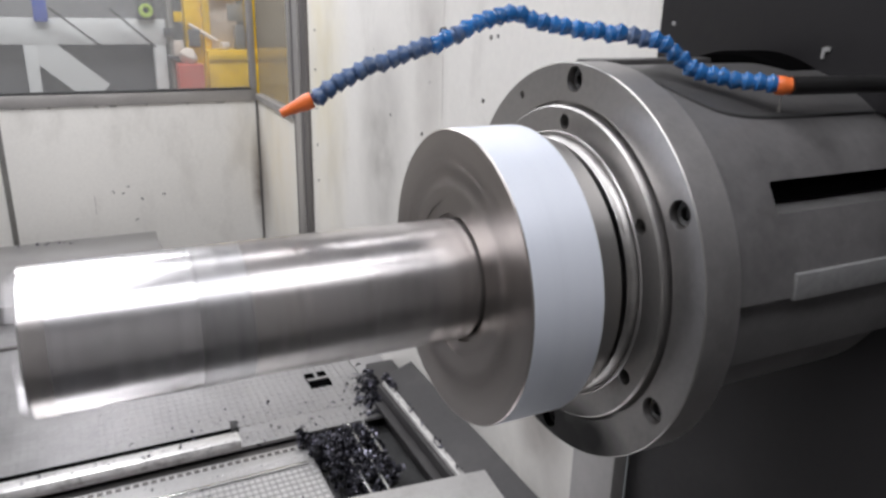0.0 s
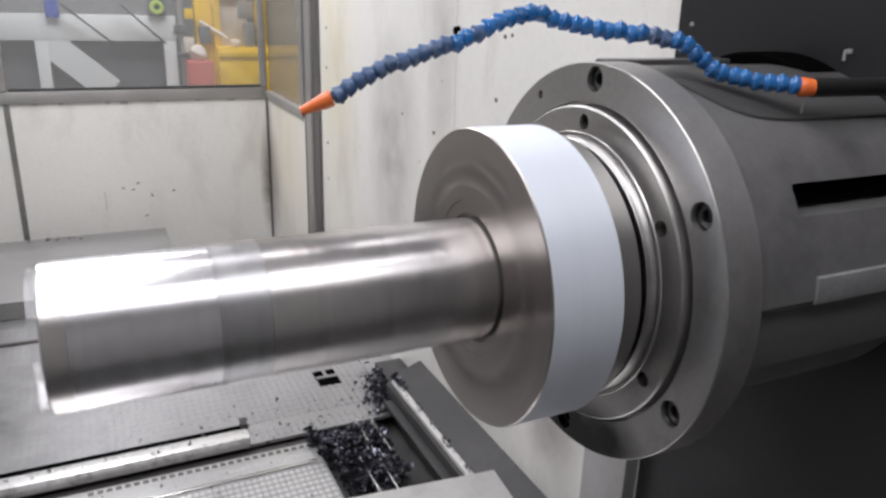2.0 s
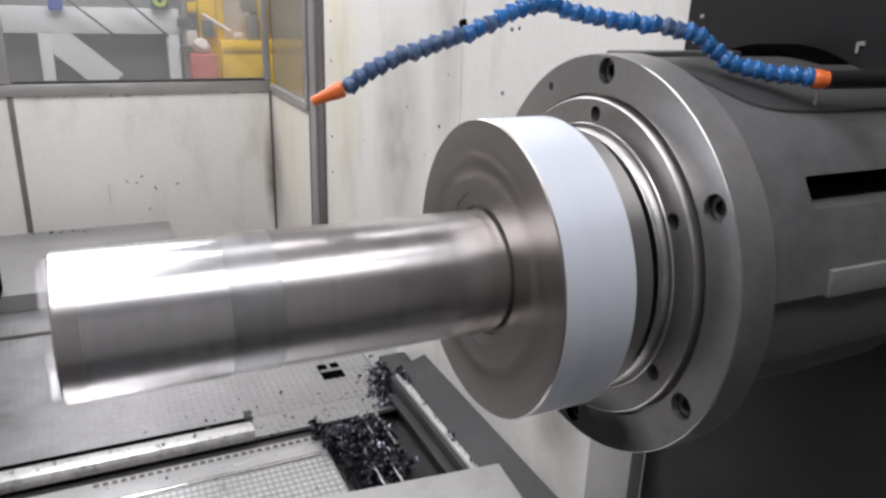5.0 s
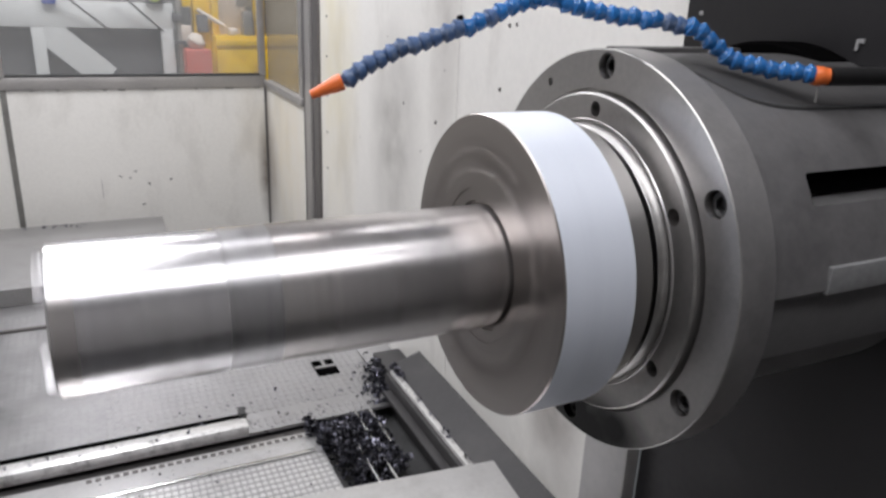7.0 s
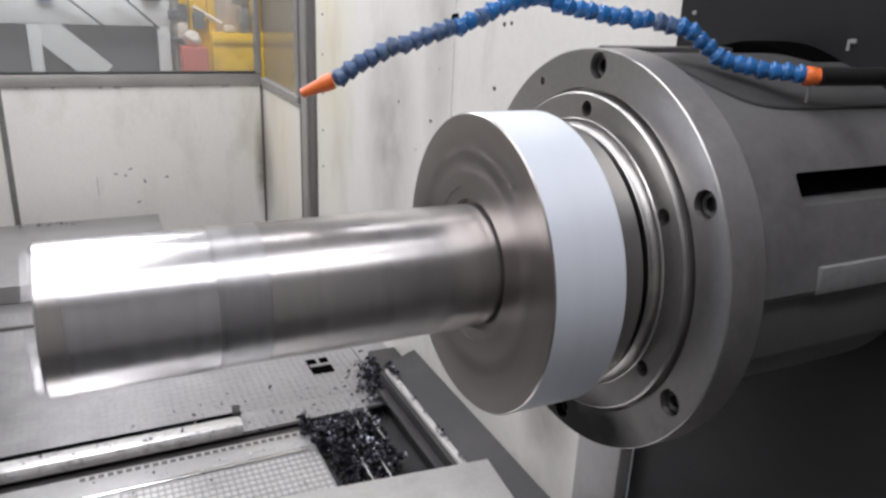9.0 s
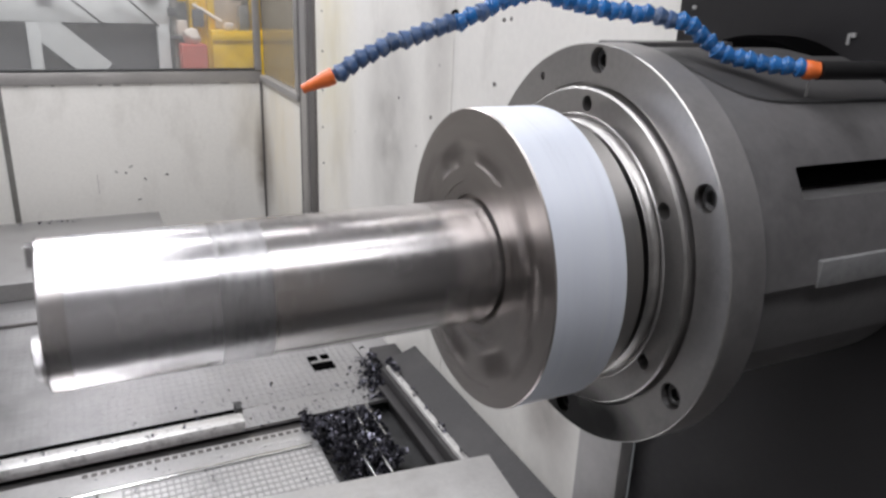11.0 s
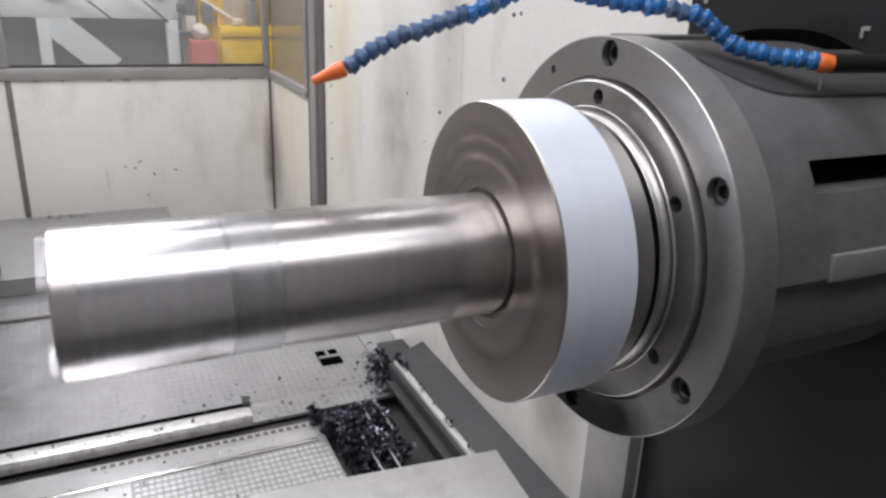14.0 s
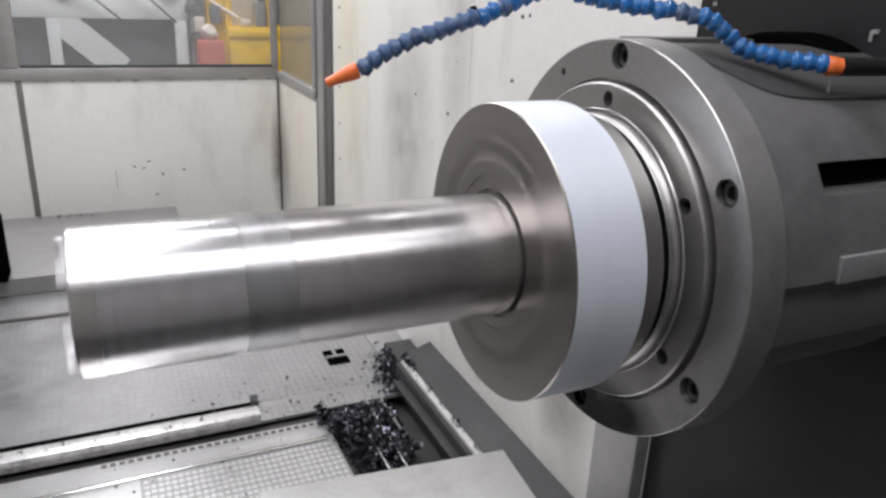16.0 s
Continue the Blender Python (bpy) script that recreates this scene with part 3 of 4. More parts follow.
    sh.data.materials.append(M_SHAFT2)
    for f in sh.data.polygons:
        if f.center.x > -0.41:
            f.material_index = 1
    # three lugs; the two dark blocks stand in for shaded recesses
    for a, half, m, lab in ((106, 8, M_SHAFT, ""), (196, 6, M_SHAFT, ""), (346, 8, M_SHAFT, ""), (124, 9, M_POST, "dark block for the shaded recess"), (211, 8, M_POST, "dark block for the shaded recess")):
        proud = -0.009 if m is M_SHAFT else -0.004
        pts = [polar(XE + 0.001, rr, a + da * half) for rr, da in ((0.046, -1), (0.046, 0), (0.046, 1), (0.068, 1), (0.068, 0.5), (0.068, 0), (0.068, -0.5), (0.068, -1))]
        part("end_lug", prism(pts, (0, 0, 0), (proud, 0, 0)), m, sh, lab)
    part("end_band", lathe([(XE + 0.002, 0.0713), (XE + 0.0025, 0.0717), (XE + 0.021, 0.0717), (XE + 0.0215, 0.0713)], 160, False), M_SHAFT2, sh, "dull band at the end of the shaft")
    part("scuffed_band", lathe([(-0.446, 0.0714), (-0.4455, 0.0718), (-0.3975, 0.0718), (-0.397, 0.0714)], 160, False), M_BAND, sh, "scuffed dull band round the shaft")
    for ob in (w, *w.children_recursive):
        ob.cycles.use_motion_blur = True
        ob.cycles.motion_steps = 4
    return w


spinner = workpiece()


# ---- segmented coolant hose ----
def coolant_hose():
    way = [Vector(p) for p in ((-0.299, 0.049, 0.207), (-0.239, 0.038, 0.240), (-0.161, 0.022, 0.267), (-0.129, 0.017, 0.282), (-0.093, 0.008, 0.298),
                               (-0.068, -0.002, 0.292), (-0.041, -0.014, 0.284), (0.012, -0.035, 0.280), (0.058, -0.061, 0.272), (0.082, -0.077, 0.259),
                               (0.098, -0.087, 0.241), (0.125, -0.109, 0.234), (0.167, -0.143, 0.229))]
    # even steps along a smooth line through the bends
    fine = []
    ext = [way[0] * 2 - way[1]] + way + [way[-1] * 2 - way[-2]]
    for i in range(1, len(ext) - 2):
        a, b, c, d = ext[i - 1:i + 3]
        for k in range(24):
            t = k / 24
            fine.append(0.5 * ((2 * b) + (c - a) * t + (2 * a - 5 * b + 4 * c - d) * t * t + (3 * b - a - 3 * c + d) * t ** 3))
    fine.append(way[-1])
    run = [0.0]
    for p, q in zip(fine, fine[1:]):
        run.append(run[-1] + (q - p).length)

    def at(s):
        s = min(max(s, 0), run[-1])
        for i in range(len(run) - 1):
            if run[i + 1] >= s:
                u = (s - run[i]) / max(run[i + 1] - run[i], 1e-9)
                return fine[i].lerp(fine[i + 1], u)
        return fine[-1]

    h = base("coolant_hose", "blue segmented coolant hose with an orange nozzle", "coolant hose", way[-1])
    back = Matrix.Translation(-way[-1])
    # one link: a socket bell, a waist and a ball
    prof = [(0.000, 0.0045), (0.000, 0.0076), (0.0010, 0.0084), (0.0055, 0.0100), (0.0098, 0.0113), (0.0113, 0.0113), (0.0120, 0.0103), (0.0124, 0.0086), (0.0152, 0.0079), (0.0172, 0.0062), (0.0172, 0.0045)]
    link = lathe([(x * 0.83, r * 0.93 if r < 0.009 else r * 0.92) for x, r in prof], 28)
    me = bpy.data.meshes.new("hose_link")
    bmesh.ops.recalc_face_normals(link, faces=link.faces)
    link.to_mesh(me)
    link.free()
    me.materials.append(M_HOSE)
    me.shade_smooth()
    me.set_sharp_from_angle(angle=radians(38))
    old = me.copy()
    old.materials[0] = M_HOSE_OLD
    count = round(run[-1] / 0.0126)
    step = run[-1] / count
    for k in range(count):
        p, q = at(k * step), at((k + 1) * step)
        ob = new("hose_link", old if k < 11 or k in (13, 29, 30) else me)
        ob.parent = h
        wob = Vector((random.uniform(-1, 1), random.uniform(-1, 1), random.uniform(-1, 1))) * 0.0010
        d = (p - q)
        turn = (d + wob * 2).to_track_quat("X", "Z").to_matrix().to_4x4()
        ob.matrix_local = back @ Matrix.Translation(q + wob) @ turn @ Matrix.Rotation(random.uniform(0, 6), 4, "X")
    tip, joint = Vector((-0.3325, 0.057, 0.1920)), way[0]
    d = (joint - tip).normalized()
    bm = lathe([(0.0, 0.0032), (0.0, 0.0047), (0.004, 0.0050), (0.020, 0.0072), (0.026, 0.0086), (0.0345, 0.0090), (0.0360, 0.0080), (0.0360, 0.0032)], 32)
    bm.transform(back @ Matrix.Translation(tip) @ d.to_track_quat("X", "Z").to_matrix().to_4x4())
    part("nozzle", bm, M_ORANGE, h, "orange plastic nozzle")
    e = way[-1]
    d2 = (Vector((0.181, -0.152, 0.229)) - e).normalized()
    bm = lathe([(-0.002, 0.005), (-0.002, 0.0095), (0.0, 0.0104), (0.007, 0.0104), (0.009, 0.0092), (0.014, 0.0090), (0.014, 0.005)], 32)
    bm.transform(d2.to_track_quat("X", "Z").to_matrix().to_4x4())
    part("end_fitting", bm, M_ORANGE, h, "orange end fitting")
    bm = rod(bmesh.new(), (0.004, -0.004, -0.028), (0.004, -0.004, -0.012), 0.0018, 0.0008, 8)
    part("drip", bm, M_RING, h, "clear coolant drip")
    p0 = e + d2 * 0.013
    part("pipe", rod(bmesh.new(), p0 - e, Vector((0.348, -0.165, 0.229)) - e, 0.0102), M_PIPE, h, "black supply pipe")
    return h


coolant_hose()


# ---- floor plates, rail, trough ----
def dotted(name, x0, x1, y0, y1, z, parent, mat=None, px=0.0225, py=0.030, rx=0.0072, ry=0.0118, hh=0.0035):
    """Raised lozenges of a tread plate in even columns, as one mesh."""
    verts, faces = [], []
    rnd = random.Random(21)
    form = ((1, 0.55), (0.6, 1), (-0.6, 1), (-1, 0.55), (-1, -0.55), (-0.6, -1), (0.6, -1), (1, -0.55))
    for i in range(int((x1 - x0) / px)):
        for j in range(int((y1 - y0) / py)):
            cx = x0 + (i + 0.5) * px + rnd.uniform(-0.0005, 0.0005)
            cy = y0 + (j + 0.5) * py + rnd.uniform(-0.0006, 0.0006)
            k, worn = len(verts), rnd.uniform(0.55, 1.0)
            for a in range(8):
                verts.append((cx + rx * form[a][0], cy + ry * form[a][1], z))
            for a in range(8):
                verts.append((cx + 0.8 * rx * form[a][0], cy + 0.86 * ry * form[a][1], z + hh * worn))
            faces += [(k + a, k + (a + 1) % 8, k + 8 + (a + 1) % 8, k + 8 + a) for a in range(8)]
            faces.append(tuple(k + 8 + a for a in range(8)))
    me = bpy.data.meshes.new(name)
    me.from_pydata(verts, [], faces)
    me.materials.append(mat or M_PLATE)
    ob = new(name, me)
    ob.parent = parent
    return tagged(ob, kind="stuff")


def plates():
    r = base("rear_floor_plate", "stainless steel tread plate on the enclosure floor", "floor plate")
    part("sheet", a_box(-1.03, 0.235, 1.182, 2.56, ZF - 0.011, ZF, 0.001), M_PLATE, r)
    part("sheet", a_box(0.238, XW - 0.003, 1.34, 2.56, ZF - 0.011, ZF, 0.001), M_PLATE, r)
    dotted("tread_relief", -0.60, 0.22, 1.285, 2.3, ZF, r, py=0.030, rx=0.0082, ry=0.0147, hh=0.0030)
    dotted("tread_relief", -0.215, 0.22, 1.195, 1.285, ZF, r, py=0.030, rx=0.0082, ry=0.0147, hh=0.0026)
    # thin grey sheet that fills the grooves between the raised lozenges
    part("groove_grime", a_box(-1.025, 0.222, 1.290, 2.30, ZF + 0.0002, ZF + 0.0007), M_GROOVE, r, "grey sheet between the lozenges")
    dotted("worn_relief", -1.005, -0.600, 1.285, 2.3, ZF, r, py=0.030, rx=0.0088, ry=0.0148, hh=0.0014)
    f = base("front_floor_plate", "stainless steel tread plate in front of the rail", "floor plate")
    part("sheet", a_box(-1.02, -0.05, 0.78, 1.128, ZF - 0.011, ZF, 0.001), M_PLATE2, f)
    part("gutter", a_box(-1.02, -0.052, 1.1285, 1.1815, ZF - 0.030, ZF - 0.020, 0.001), M_POST, f, "dark gutter under the rail")
    dotted("tread_relief", -0.56, -0.052, 0.785, 1.018, ZF, f, M_PLATE2, px=0.0168, py=0.0230, rx=0.0074, ry=0.0084, hh=0.0026)
    dotted("worn_relief", -0.34, -0.055, 1.040, 1.098, ZF, f, M_PLATE2, px=0.0168, py=0.0230, rx=0.0074, ry=0.0084, hh=0.0020)
    part("groove_grime", a_box(-0.565, -0.051, 0.782, 1.020, ZF + 0.0002, ZF + 0.0007), M_GROOVE, f, "grey sheet between the lozenges")
    for k in range(27):
        x = -0.655 + 0.0222 * k
        part("drain_slot", a_box(x, x + 0.014, 1.105, 1.119, ZF + 0.0004, ZF + 0.0012), M_POST, f)
    # reflector added out of view for the bright strip under the shaft
    part("tray", a_box(-0.88, -0.38, -0.36, 0.50, ZF - 0.0595, ZF + 0.010, 0.004), M_REFLECTOR, f, "unseen polished reflector added under the shaft")
    # plate added out of view to lighten the shaft's lower right
    part("apron", a_box(-0.375, 0.22, -0.45, 0.30, ZF - 0.0595, ZF - 0.030, 0.002), M_PLATE2, f, "unseen plain steel plate added to brighten the shaft")
    part("bead", a_box(-1.01, -0.07, 1.022, 1.033, ZF + 0.0005, ZF + 0.007, 0.002), M_BAR, f, "bright bent plate edge")
    rail = base("floor_rail", "bright steel rail lying along the floor plates", "rail", (-0.5, 1.22, ZF))
    part("rail_bar", a_box(-0.53, 0.274, -0.055, -0.004, 0.0005, 0.036, 0.007), M_RAIL, rail)
    part("rail_bar", a_box(-0.53, 0.262, 0.0, 0.044, 0.0005, 0.007, 0.002), M_PLATE2, rail)
    # black strip laid where the gap behind the rail is in shade
    part("gap_strip", a_box(-0.53, 0.268, 0.046, 0.060, 0.0005, 0.010), M_DEEP, rail, "dark strip in place of the shaded gap")
    part("plate_lip", a_box(-0.53, 0.262, 0.0605, 0.068, 0.0005, 0.006, 0.001), M_BAR, rail, "bright plate lip")
    part("end_stop", a_box(0.262, 0.280, 0.020, 0.062, 0.0045, 0.034, 0.003), M_SEAM, rail, "dark end stop")
    dr = base("floor_drain", "small dark drain opening with light crossbars", "drain", (0.092, 1.480, ZF))
    part("recess", a_box(-0.036, 0.036, -0.05, 0.05, 0.0005, 0.0062), M_DEEP, dr)
    part("crossbar", a_box(-0.036, 0.036, -0.008, 0.006, 0.0064, 0.0095), M_PLATE, dr)
    part("crossbar", a_box(-0.006, 0.004, 0.0062, 0.05, 0.0064, 0.0095), M_PLATE, dr)
    cov = base("way_cover", "grey steel way cover lying on the floor", "cover", (-0.9, 2.8, ZF))
    part("cover_plate", a_box(-0.25, 0.642, -0.40, 0.44, 0.0005, 0.075, 0.006), M_COVER, cov)
    part("skirt", a_box(-0.25, 0.640, -0.236, 0.438, -0.1395, 0.0), M_COVER, cov)
    part("front_lip", a_box(-0.25, 0.6, -0.66, -0.645, 0.0005, 0.012, 0.003), M_POST, cov)
    st = base("steel_stop", "dark steel stop block standing on the way cover", "stop block", (-1.0, 2.42, ZF + 0.075))
    part("stop_body", a_box(-0.10, 0.045, -0.06, 0.06, 0.0005, 0.25, 0.008), M_DEEP, st)
    part("stop_foot", a_box(-0.12, 0.050, -0.016, 0.012, -0.074, -0.0005, 0.004), M_DEEP, st)
    t = base("chip_trough", "dark chip trough between the floor plates", "trough", (0.1, 0.95, ZF))
    part("pan", a_box(-0.149, 0.13, -0.26, 0.23, -0.059, -0.05), M_PIT, t)
    part("side_wall", a_box(0.130, 0.150, -0.42, 0.32, -0.059, 0.062, 0.003), M_BEAM, t)
    part("side_rail", a_box(0.100, 0.128, -0.42, 0.26, 0.020, 0.034, 0.003), M_BEAM, t)
    for x, y0, y1 in ((-0.068, -0.26, 0.03), (-0.020, -0.26, 0.20), (0.026, -0.02, 0.19)):
        part("wire", a_rod((x, y0, 0.026), (x + 0.004, y1, 0.026), 0.0038, seg=10), M_BAR, t)
    b = base("floor_beam", "grey painted beam along the foot of the wall", "beam", (0.3, 0.6, ZF))
    prof = [Vector((0.06, -1.6, 0.106)), Vector((-0.036, -1.6, 0.07)), Vector((-0.036, -1.6, 0.0)), Vector((0.06, -1.6, 0.0))]
    part("beam_body", prism(prof, (0, 0, 0), (0, 2.295, 0)), M_BEAM, b, smooth=False)
    part("edge_strip", a_box(-0.056, -0.037, -1.6, 0.66, 0.0, 0.0725, 0.002), M_STRIP, b, "bright worn edge strip")
    part("end_block", a_box(-0.040, 0.057, 0.698, 0.865, 0.0005, 0.036, 0.004), M_BEAM, b)
    n = base("near_floor_plate", "plain light grey sheet steel cover plate", "floor plate", (0.0, 0.45, ZF))
    n.rotation_euler.z = radians(-5.5)
    part("sheet", a_box(-0.34, 0.280, 0.0, 0.262, 0.0865, 0.094, 0.002), M_PLATE2, n)
    part("flange_edge", a_box(-0.34, 0.243, 0.247, 0.262, 0.0, 0.086, 0.001), M_PLATE, n)


plates()


def chips():
    """A heap of curled blue chips, and loose ones round it."""
    bm = bmesh.new()
    rnd = random.Random(4)

    def curl(p, size, up):
        turns, n = rnd.uniform(0.5, 1.6), 7
        rad, pitch, wid = size * rnd.uniform(0.35, 0.7), size * rnd.uniform(0.2, 0.9), size * rnd.uniform(0.25, 0.5)
        m = Matrix.Translation(p) @ Euler([rnd.uniform(0, 6.28) for _ in range(3)]).to_matrix().to_4x4()
        rows = []
        for k in range(n):
            a = turns * 6.283 * k / (n - 1)
            c = Vector((rad * math.cos(a), rad * math.sin(a), pitch * k / (n - 1)))
            o = Vector((0, 0, wid)) + Vector((math.cos(a), math.sin(a), 0)) * wid * 0.25
            rows.append((bm.verts.new(m @ c), bm.verts.new(m @ (c + o))))
        for (a, b), (c, d) in zip(rows, rows[1:]):
            bm.faces.new((a, b, d, c))

    for k in range(1500):
        u, v = rnd.random(), rnd.random()
        x, y = -0.09 + 0.27 * u, 0.78 + 0.39 * v
        edge = min(u, 1 - u, v, 1 - v)
        left = -0.065 + 0.22 * max(0.0, 1.08 - y) + 0.05 * noise.noise(Vector((y * 14, 3.1, 0)))
        if x < left or x > 0.15 - 0.25 * max(0.0, 0.93 - y) + 0.04 * noise.noise(Vector((y * 16, 7.7, 0))):
            continue
        z = ZF + (0.004 if x < -0.045 else -0.03) + rnd.random() * (0.02 + 0.06 * min(1, edge * 4)) * (1.0 if x < 0.12 else 0.6)
        curl(Vector((x, y, z)), rnd.uniform(0.008, 0.022), z)
    me_ob = part("chip_heap", bm, M_CHIP, None)
    tagged(me_ob, "heap of dark blue curled steel chips in the trough", "metal chips", kind="stuff")
    bm = bmesh.new()
    for k in range(330):
        x, y = rnd.gauss(0.225, 0.032), rnd.gauss(1.27, 0.08)
        x = min(x, 0.26)
        z = ZF + 0.006 + (0.08 if x > 0.25 and y < 1.28 else 0)
        curl(Vector((x, max(y, 1.2), z)), rnd.uniform(0.006, 0.014), 0)
    for k in range(160):
        curl(Vector((rnd.gauss(0.238, 0.016), rnd.uniform(1.23, 1.42), ZF + 0.010 + 0.03 * rnd.random())), rnd.uniform(0.006, 0.014), 0)
    for k in range(46):
        curl(Vector((rnd.uniform(-0.6, 0.15), rnd.gauss(1.26, 0.07), ZF + 0.018)), rnd.uniform(0.005, 0.011), 0)
    for k in range(16):
        curl(Vector((rnd.uniform(-0.95, -0.25), rnd.uniform(1.172, 1.212), ZF + 0.040)), rnd.uniform(0.005, 0.010), 0)
    for k in range(22):
        curl(Vector((rnd.gauss(-0.72, 0.06), rnd.uniform(3.16, 3.23), ZF + 0.079)), rnd.uniform(0.005, 0.012), 0)
    for k in range(26):
        curl(Vector((rnd.uniform(-0.9, -0.05), rnd.uniform(0.8, 1.1), ZF + 0.006)), rnd.uniform(0.004, 0.008), 0)
    for k in range(40):
        curl(Vector((rnd.uniform(0.248, 0.262), rnd.uniform(0.72, 1.26), ZF + 0.077)), rnd.uniform(0.004, 0.009), 0)
    tagged(part("loose_chips", bm, M_CHIP, None), "loose dark steel chips scattered on the floor plates", "metal chips", kind="stuff")


chips()


# ---- hall behind the window ----
def hall():
    tagged(part("backdrop_wall", a_box(-4, 4, 6.6, 6.65, -1.2, 3.0), M_HALLWALL), "grey wall of the workshop hall", "wall", kind="structure")
    tagged(part("hall_floor", a_box(-4, 4, YB + 0.06, 6.6, -1.25, -1.2), M_HALLWALL), "grey workshop floor", "floor", kind="structure")
    b = base("braced_stand", "white painted braced steel stand in the hall", "steel stand", (-0.4, 6.0, -1.2))

    def pb(x0, x1, z0, z1, y0=-0.03, y1=0.03, name="beam", m=M_HALLWHITE):
        part(name, a_box(x0 + 0.4, x1 + 0.4, y0, y1, z0 + 1.2, z1 + 1.2, 0.005), m, b)

    pb(-1.8, 0.16, -0.06, 0.14)
    pb(-0.89, -0.80, -1.2, -0.062, name="upright")
    pb(0.055, 0.15, -1.2, -0.062, name="upright")
    pb(-1.8, 0.05, -0.56, -0.51, name="lower_rail")
    d = Vector((0.33, 0, -0.30)).normalized()
    s = Vector((0.30, 0, 0.33)).normalized() * 0.105
    p, q = Vector((-0.40, -0.028, 1.13)), Vector((0.02, -0.028, 0.745))
    part("brace", prism([p + s, q + s, q - s, p - s], (0, 0, 0), (0, 0.05, 0)), M_HALLWHITE, b, smooth=False)
    part("infill_panel", a_box(-1.4, 0.45, 0.06, 0.08, 0.0, 1.14), M_HALLDARK, b, "dark infill panel")
    c = base("yellow_cabinet", "yellow painted machine cabinet in the hall", "cabinet", (0.68, 5.9, -1.2))
    part("body", a_box(-0.22, 0.60, -0.1, 0.3, 0, 1.10, 0.02), M_YELLOW, c)
    part("door", a_box(-0.18, 0.10, -0.108, -0.101, 0.1, 0.9, 0.004), M_YELLOW, c)
    part("column", a_box(-0.36, -0.22, 0.1, 0.25, 0, 2.2, 0.01), M_YELLOW, c)
    part("arm", a_box(0.12, 0.20, -0.05, 0.05, 1.10, 2.2, 0.01), M_YELLOW, c)
    part("cap", a_box(-0.10, -0.02, -0.05, 0.05, 1.101, 1.16, 0.02), M_PALE, c)
    part("side_box", a_box(0.02, 0.10, -0.06, 0.06, 1.101, 1.30, 0.01), M_TRIM, c)
    part("switch_box", a_box(-0.34, -0.25, 0.04, 0.098, 1.12, 1.26, 0.008), M_HALLDARK, c)
    part("hose_loop", a_rod((-0.33, 0.08, 1.30), (-0.12, 0.02, 1.17), 0.016, seg=12), M_PALE, c)
    part("panel", a_box(-0.16, 0.08, 0.15, 0.17, 1.101, 2.2, 0.004), M_PALE, c)
    part("frame_bar", a_box(-0.22, 0.12, 0.10, 0.15, 1.50, 1.56, 0.006), M_YELLOW, c)
    part("frame_bar", a_box(-0.22, -0.16, 0.05, 0.10, 1.101, 2.2, 0.006), M_YELLOW, c)
    part("grey_plate", a_box(-0.02, 0.11, 0.02, 0.05, 1.33, 1.47, 0.006), M_TRIM, c, "grey metal plate")
    part("cover_strip", a_box(-0.22, 0.60, -0.112, -0.1005, 1.02, 1.07, 0.003), M_YELLOW, c)
    part("lower_door", a_box(0.13, 0.30, -0.112, -0.101, 0.62, 0.98, 0.006), M_YELLOW, c)
    r = base("red_bin", "faded red plastic bin with pale rags", "bin", (0.34, 5.75, -1.2))
    part("bin_body", a_box(-0.14, 0.06, -0.1, 0.1, 0.0, 1.00, 0.015), M_RED, r)
    bm = bmesh.new()
    bmesh.ops.create_icosphere(bm, subdivisions=3, radius=0.07)
    for v in bm.verts:
        v.co *= 1 + 0.35 * noise.noise(v.co * 18)
        v.co.x, v.co.z = v.co.x - 0.04, v.co.z * 0.9 + 1.06
    part("rags", bm, M_PALE, r, "pale crumpled rags")
    tl = base("tool_stand", "grey tool stand with pale boxes in the hall", "tool stand", (0.24, 5.98, -1.2))
    part("stand_column", a_box(-0.06, -0.02, -0.03, 0.03, 0, 2.1, 0.005), M_TRIM, tl)
    part("tray", a_box(-0.09, 0.08, -0.07, 0.07, 1.02, 1.05, 0.004), M_HALLDARK, tl)
    part("pale_box", a_box(-0.03, 0.05, -0.05, 0.05, 1.051, 1.17, 0.006), M_PALE, tl)
    part("clamp", a_box(-0.10, -0.015, -0.05, -0.031, 1.20, 1.27, 0.006), M_HALLDARK, tl)
    part("clamp", a_box(-0.01, 0.06, -0.05, -0.02, 1.32, 1.40, 0.006), M_YELLOW, tl)
    g = base("green_valve", "green ring valve hanging on the frame", "valve", (0.02, 5.93, 0.205))
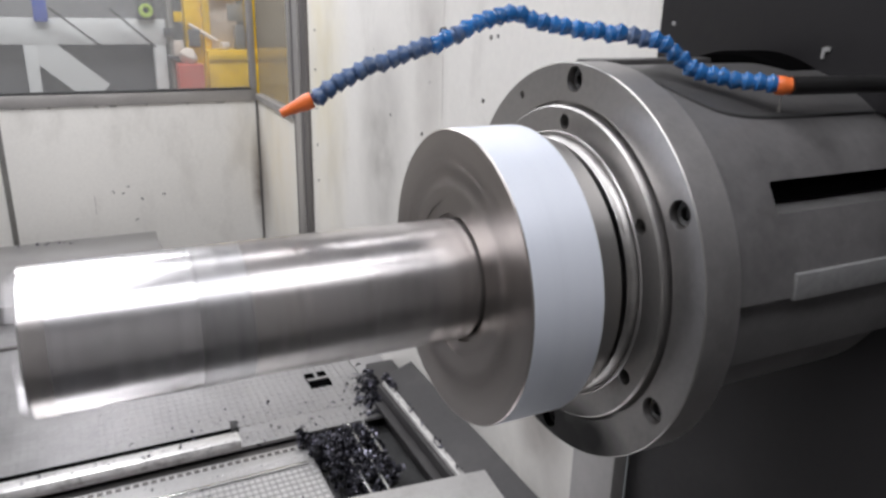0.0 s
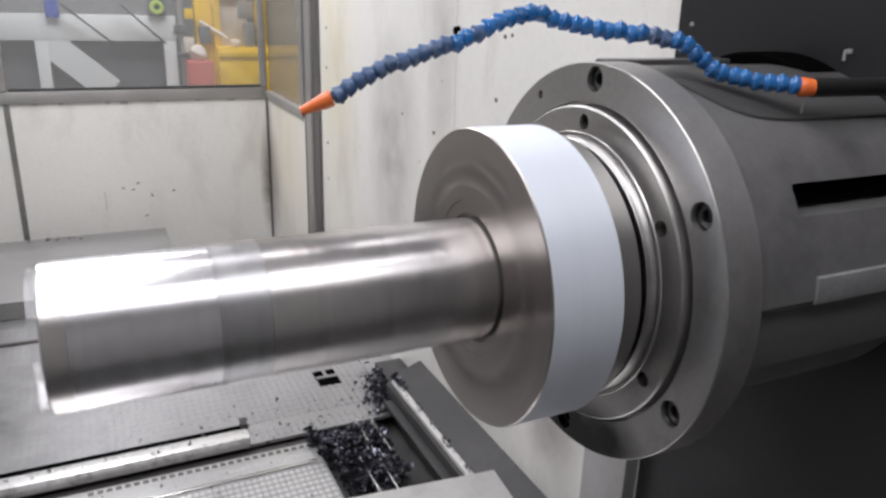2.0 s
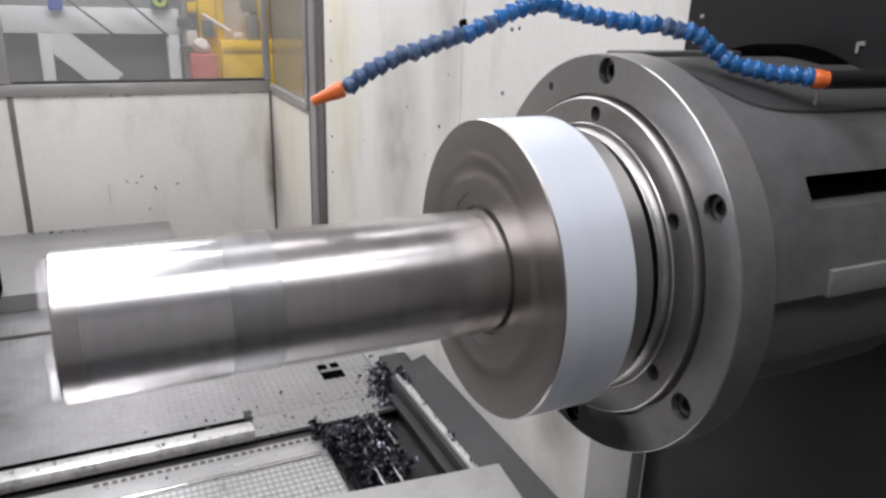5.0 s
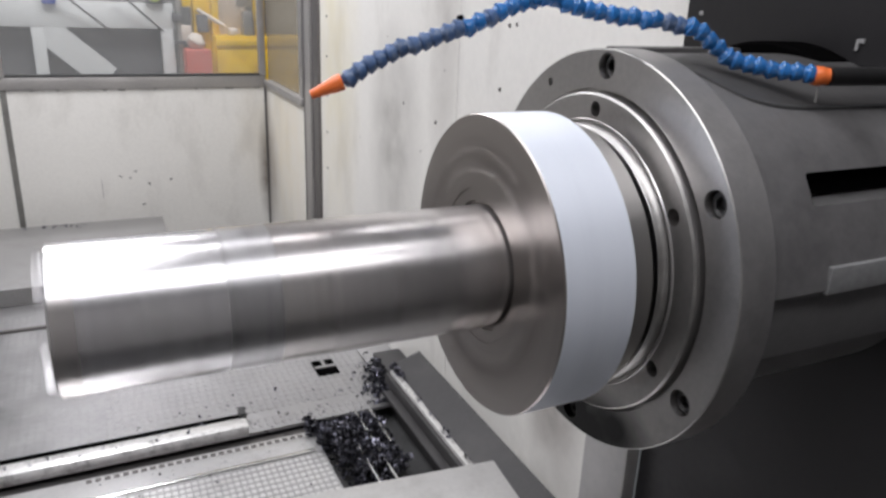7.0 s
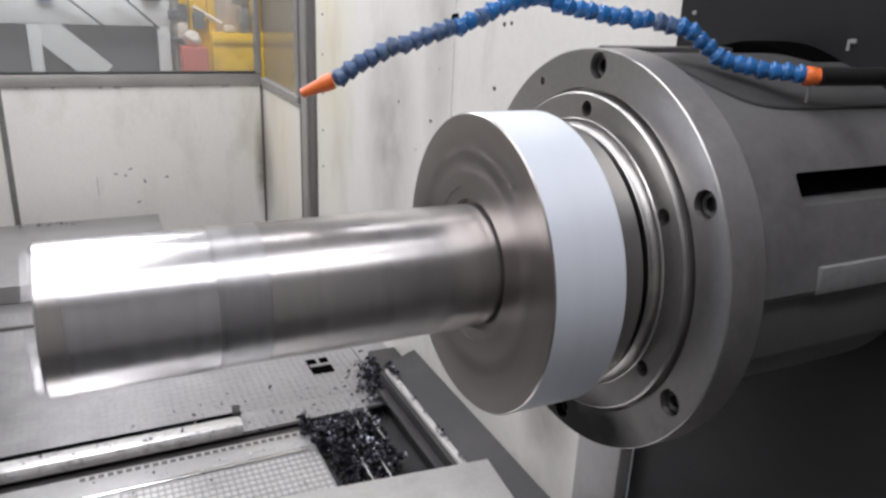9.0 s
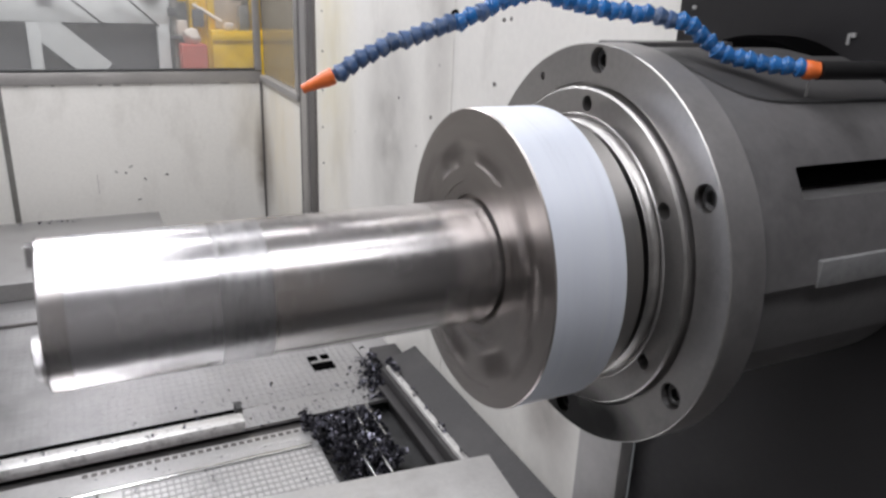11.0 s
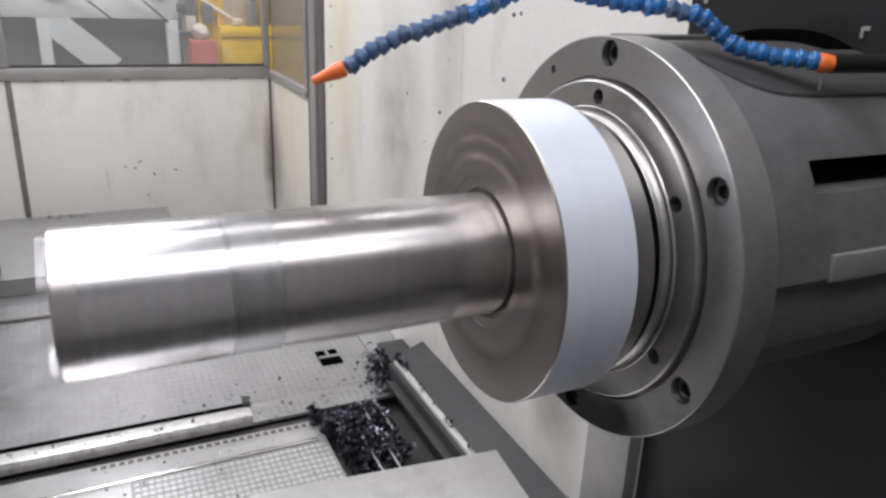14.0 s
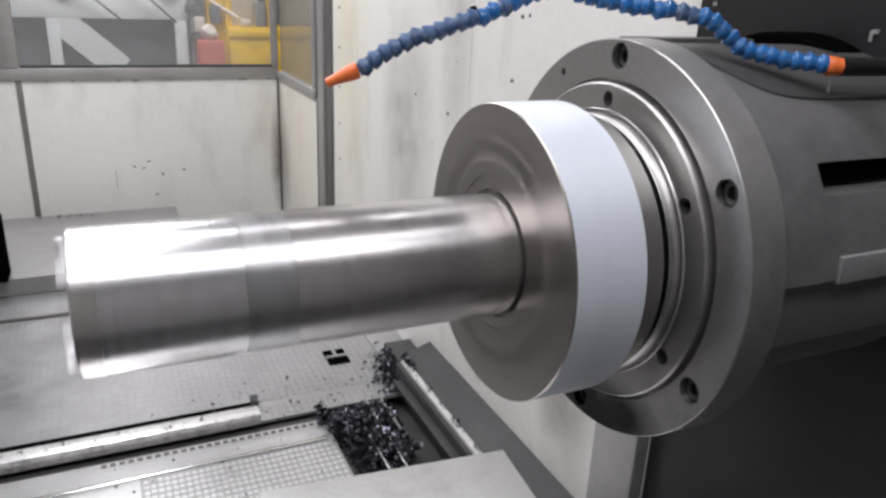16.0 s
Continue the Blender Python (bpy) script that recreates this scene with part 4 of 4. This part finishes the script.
    bm = lathe([(-0.015, 0.03), (0, 0.022), (0.015, 0.03), (0.015, 0.05), (0, 0.056), (-0.015, 0.05)], 28)
    bm.transform(Matrix.Rotation(radians(90), 4, "Z"))
    part("valve_ring", bm, M_GREEN, g)
    part("bracket", a_box(-0.07, 0.07, 0.02, 0.05, -0.07, 0.4, 0.004), M_HALLDARK, g)
    bl = base("blue_cable_reel", "blue cable reel hanging in the hall", "cable reel", (-0.74, 5.93, 0.2))
    part("reel", a_box(-0.05, 0.05, 0.0, 0.06, -0.09, 0.4, 0.02), M_BLUE, bl)
    for x0, x1 in ((-0.68, -0.38), (-0.25, 0.02)):
        cb = tagged(part("cable", a_rod((x0, 5.9, 0.22), (x1 + 0.05, 5.93, -0.08), 0.008, seg=8), M_SEAM), "thin black cable hanging in front of the frame", "cable", group="cables in the hall")


hall()


def motions():
    """The shaft and its ring spin, run down, stand still, and start again."""
    full = 72.0 * FPS                         # degrees a second
    rest = [(11.2, 42.0), (11.3, 35.0), (11.4, 28.8), (11.5, 22.8), (11.7, 13.2), (12.0, 3.4), (12.2, 1.2), (12.4, 0.2), (12.5, 0.0)]
    angle = {}
    for k in range(frame(16.0)):
        t = k / FPS
        if 11.2 <= t <= 12.5:
            for (t0, a0), (t1, a1) in zip(rest, rest[1:]):
                if t0 <= t <= t1:
                    angle[k] = a0 + (a1 - a0) * (t - t0) / (t1 - t0)
        elif 12.5 < t <= 13.72:
            angle[k] = 0.0
    a = 0.0
    for k in range(frame(16.0)):
        t = k / FPS
        if t > 13.72:
            speed = min(full, 5295 * (t - 0.5 / FPS - 13.72)) if t - 0.5 / FPS > 13.72 else 0
            a -= speed / FPS
            angle[k] = a
    first = min(k for k in angle)
    a = angle[first]
    for k in range(first - 1, -1, -1):
        t = (k + 0.5) / FPS
        a += min(full, 70 + max(0.0, 11.2 - t) * 1593) / FPS
        angle[k] = a
    walk(spinner, [(k / FPS, pose(0, 0, 0, angle[k], 0, 0)) for k in sorted(angle)])


motions()
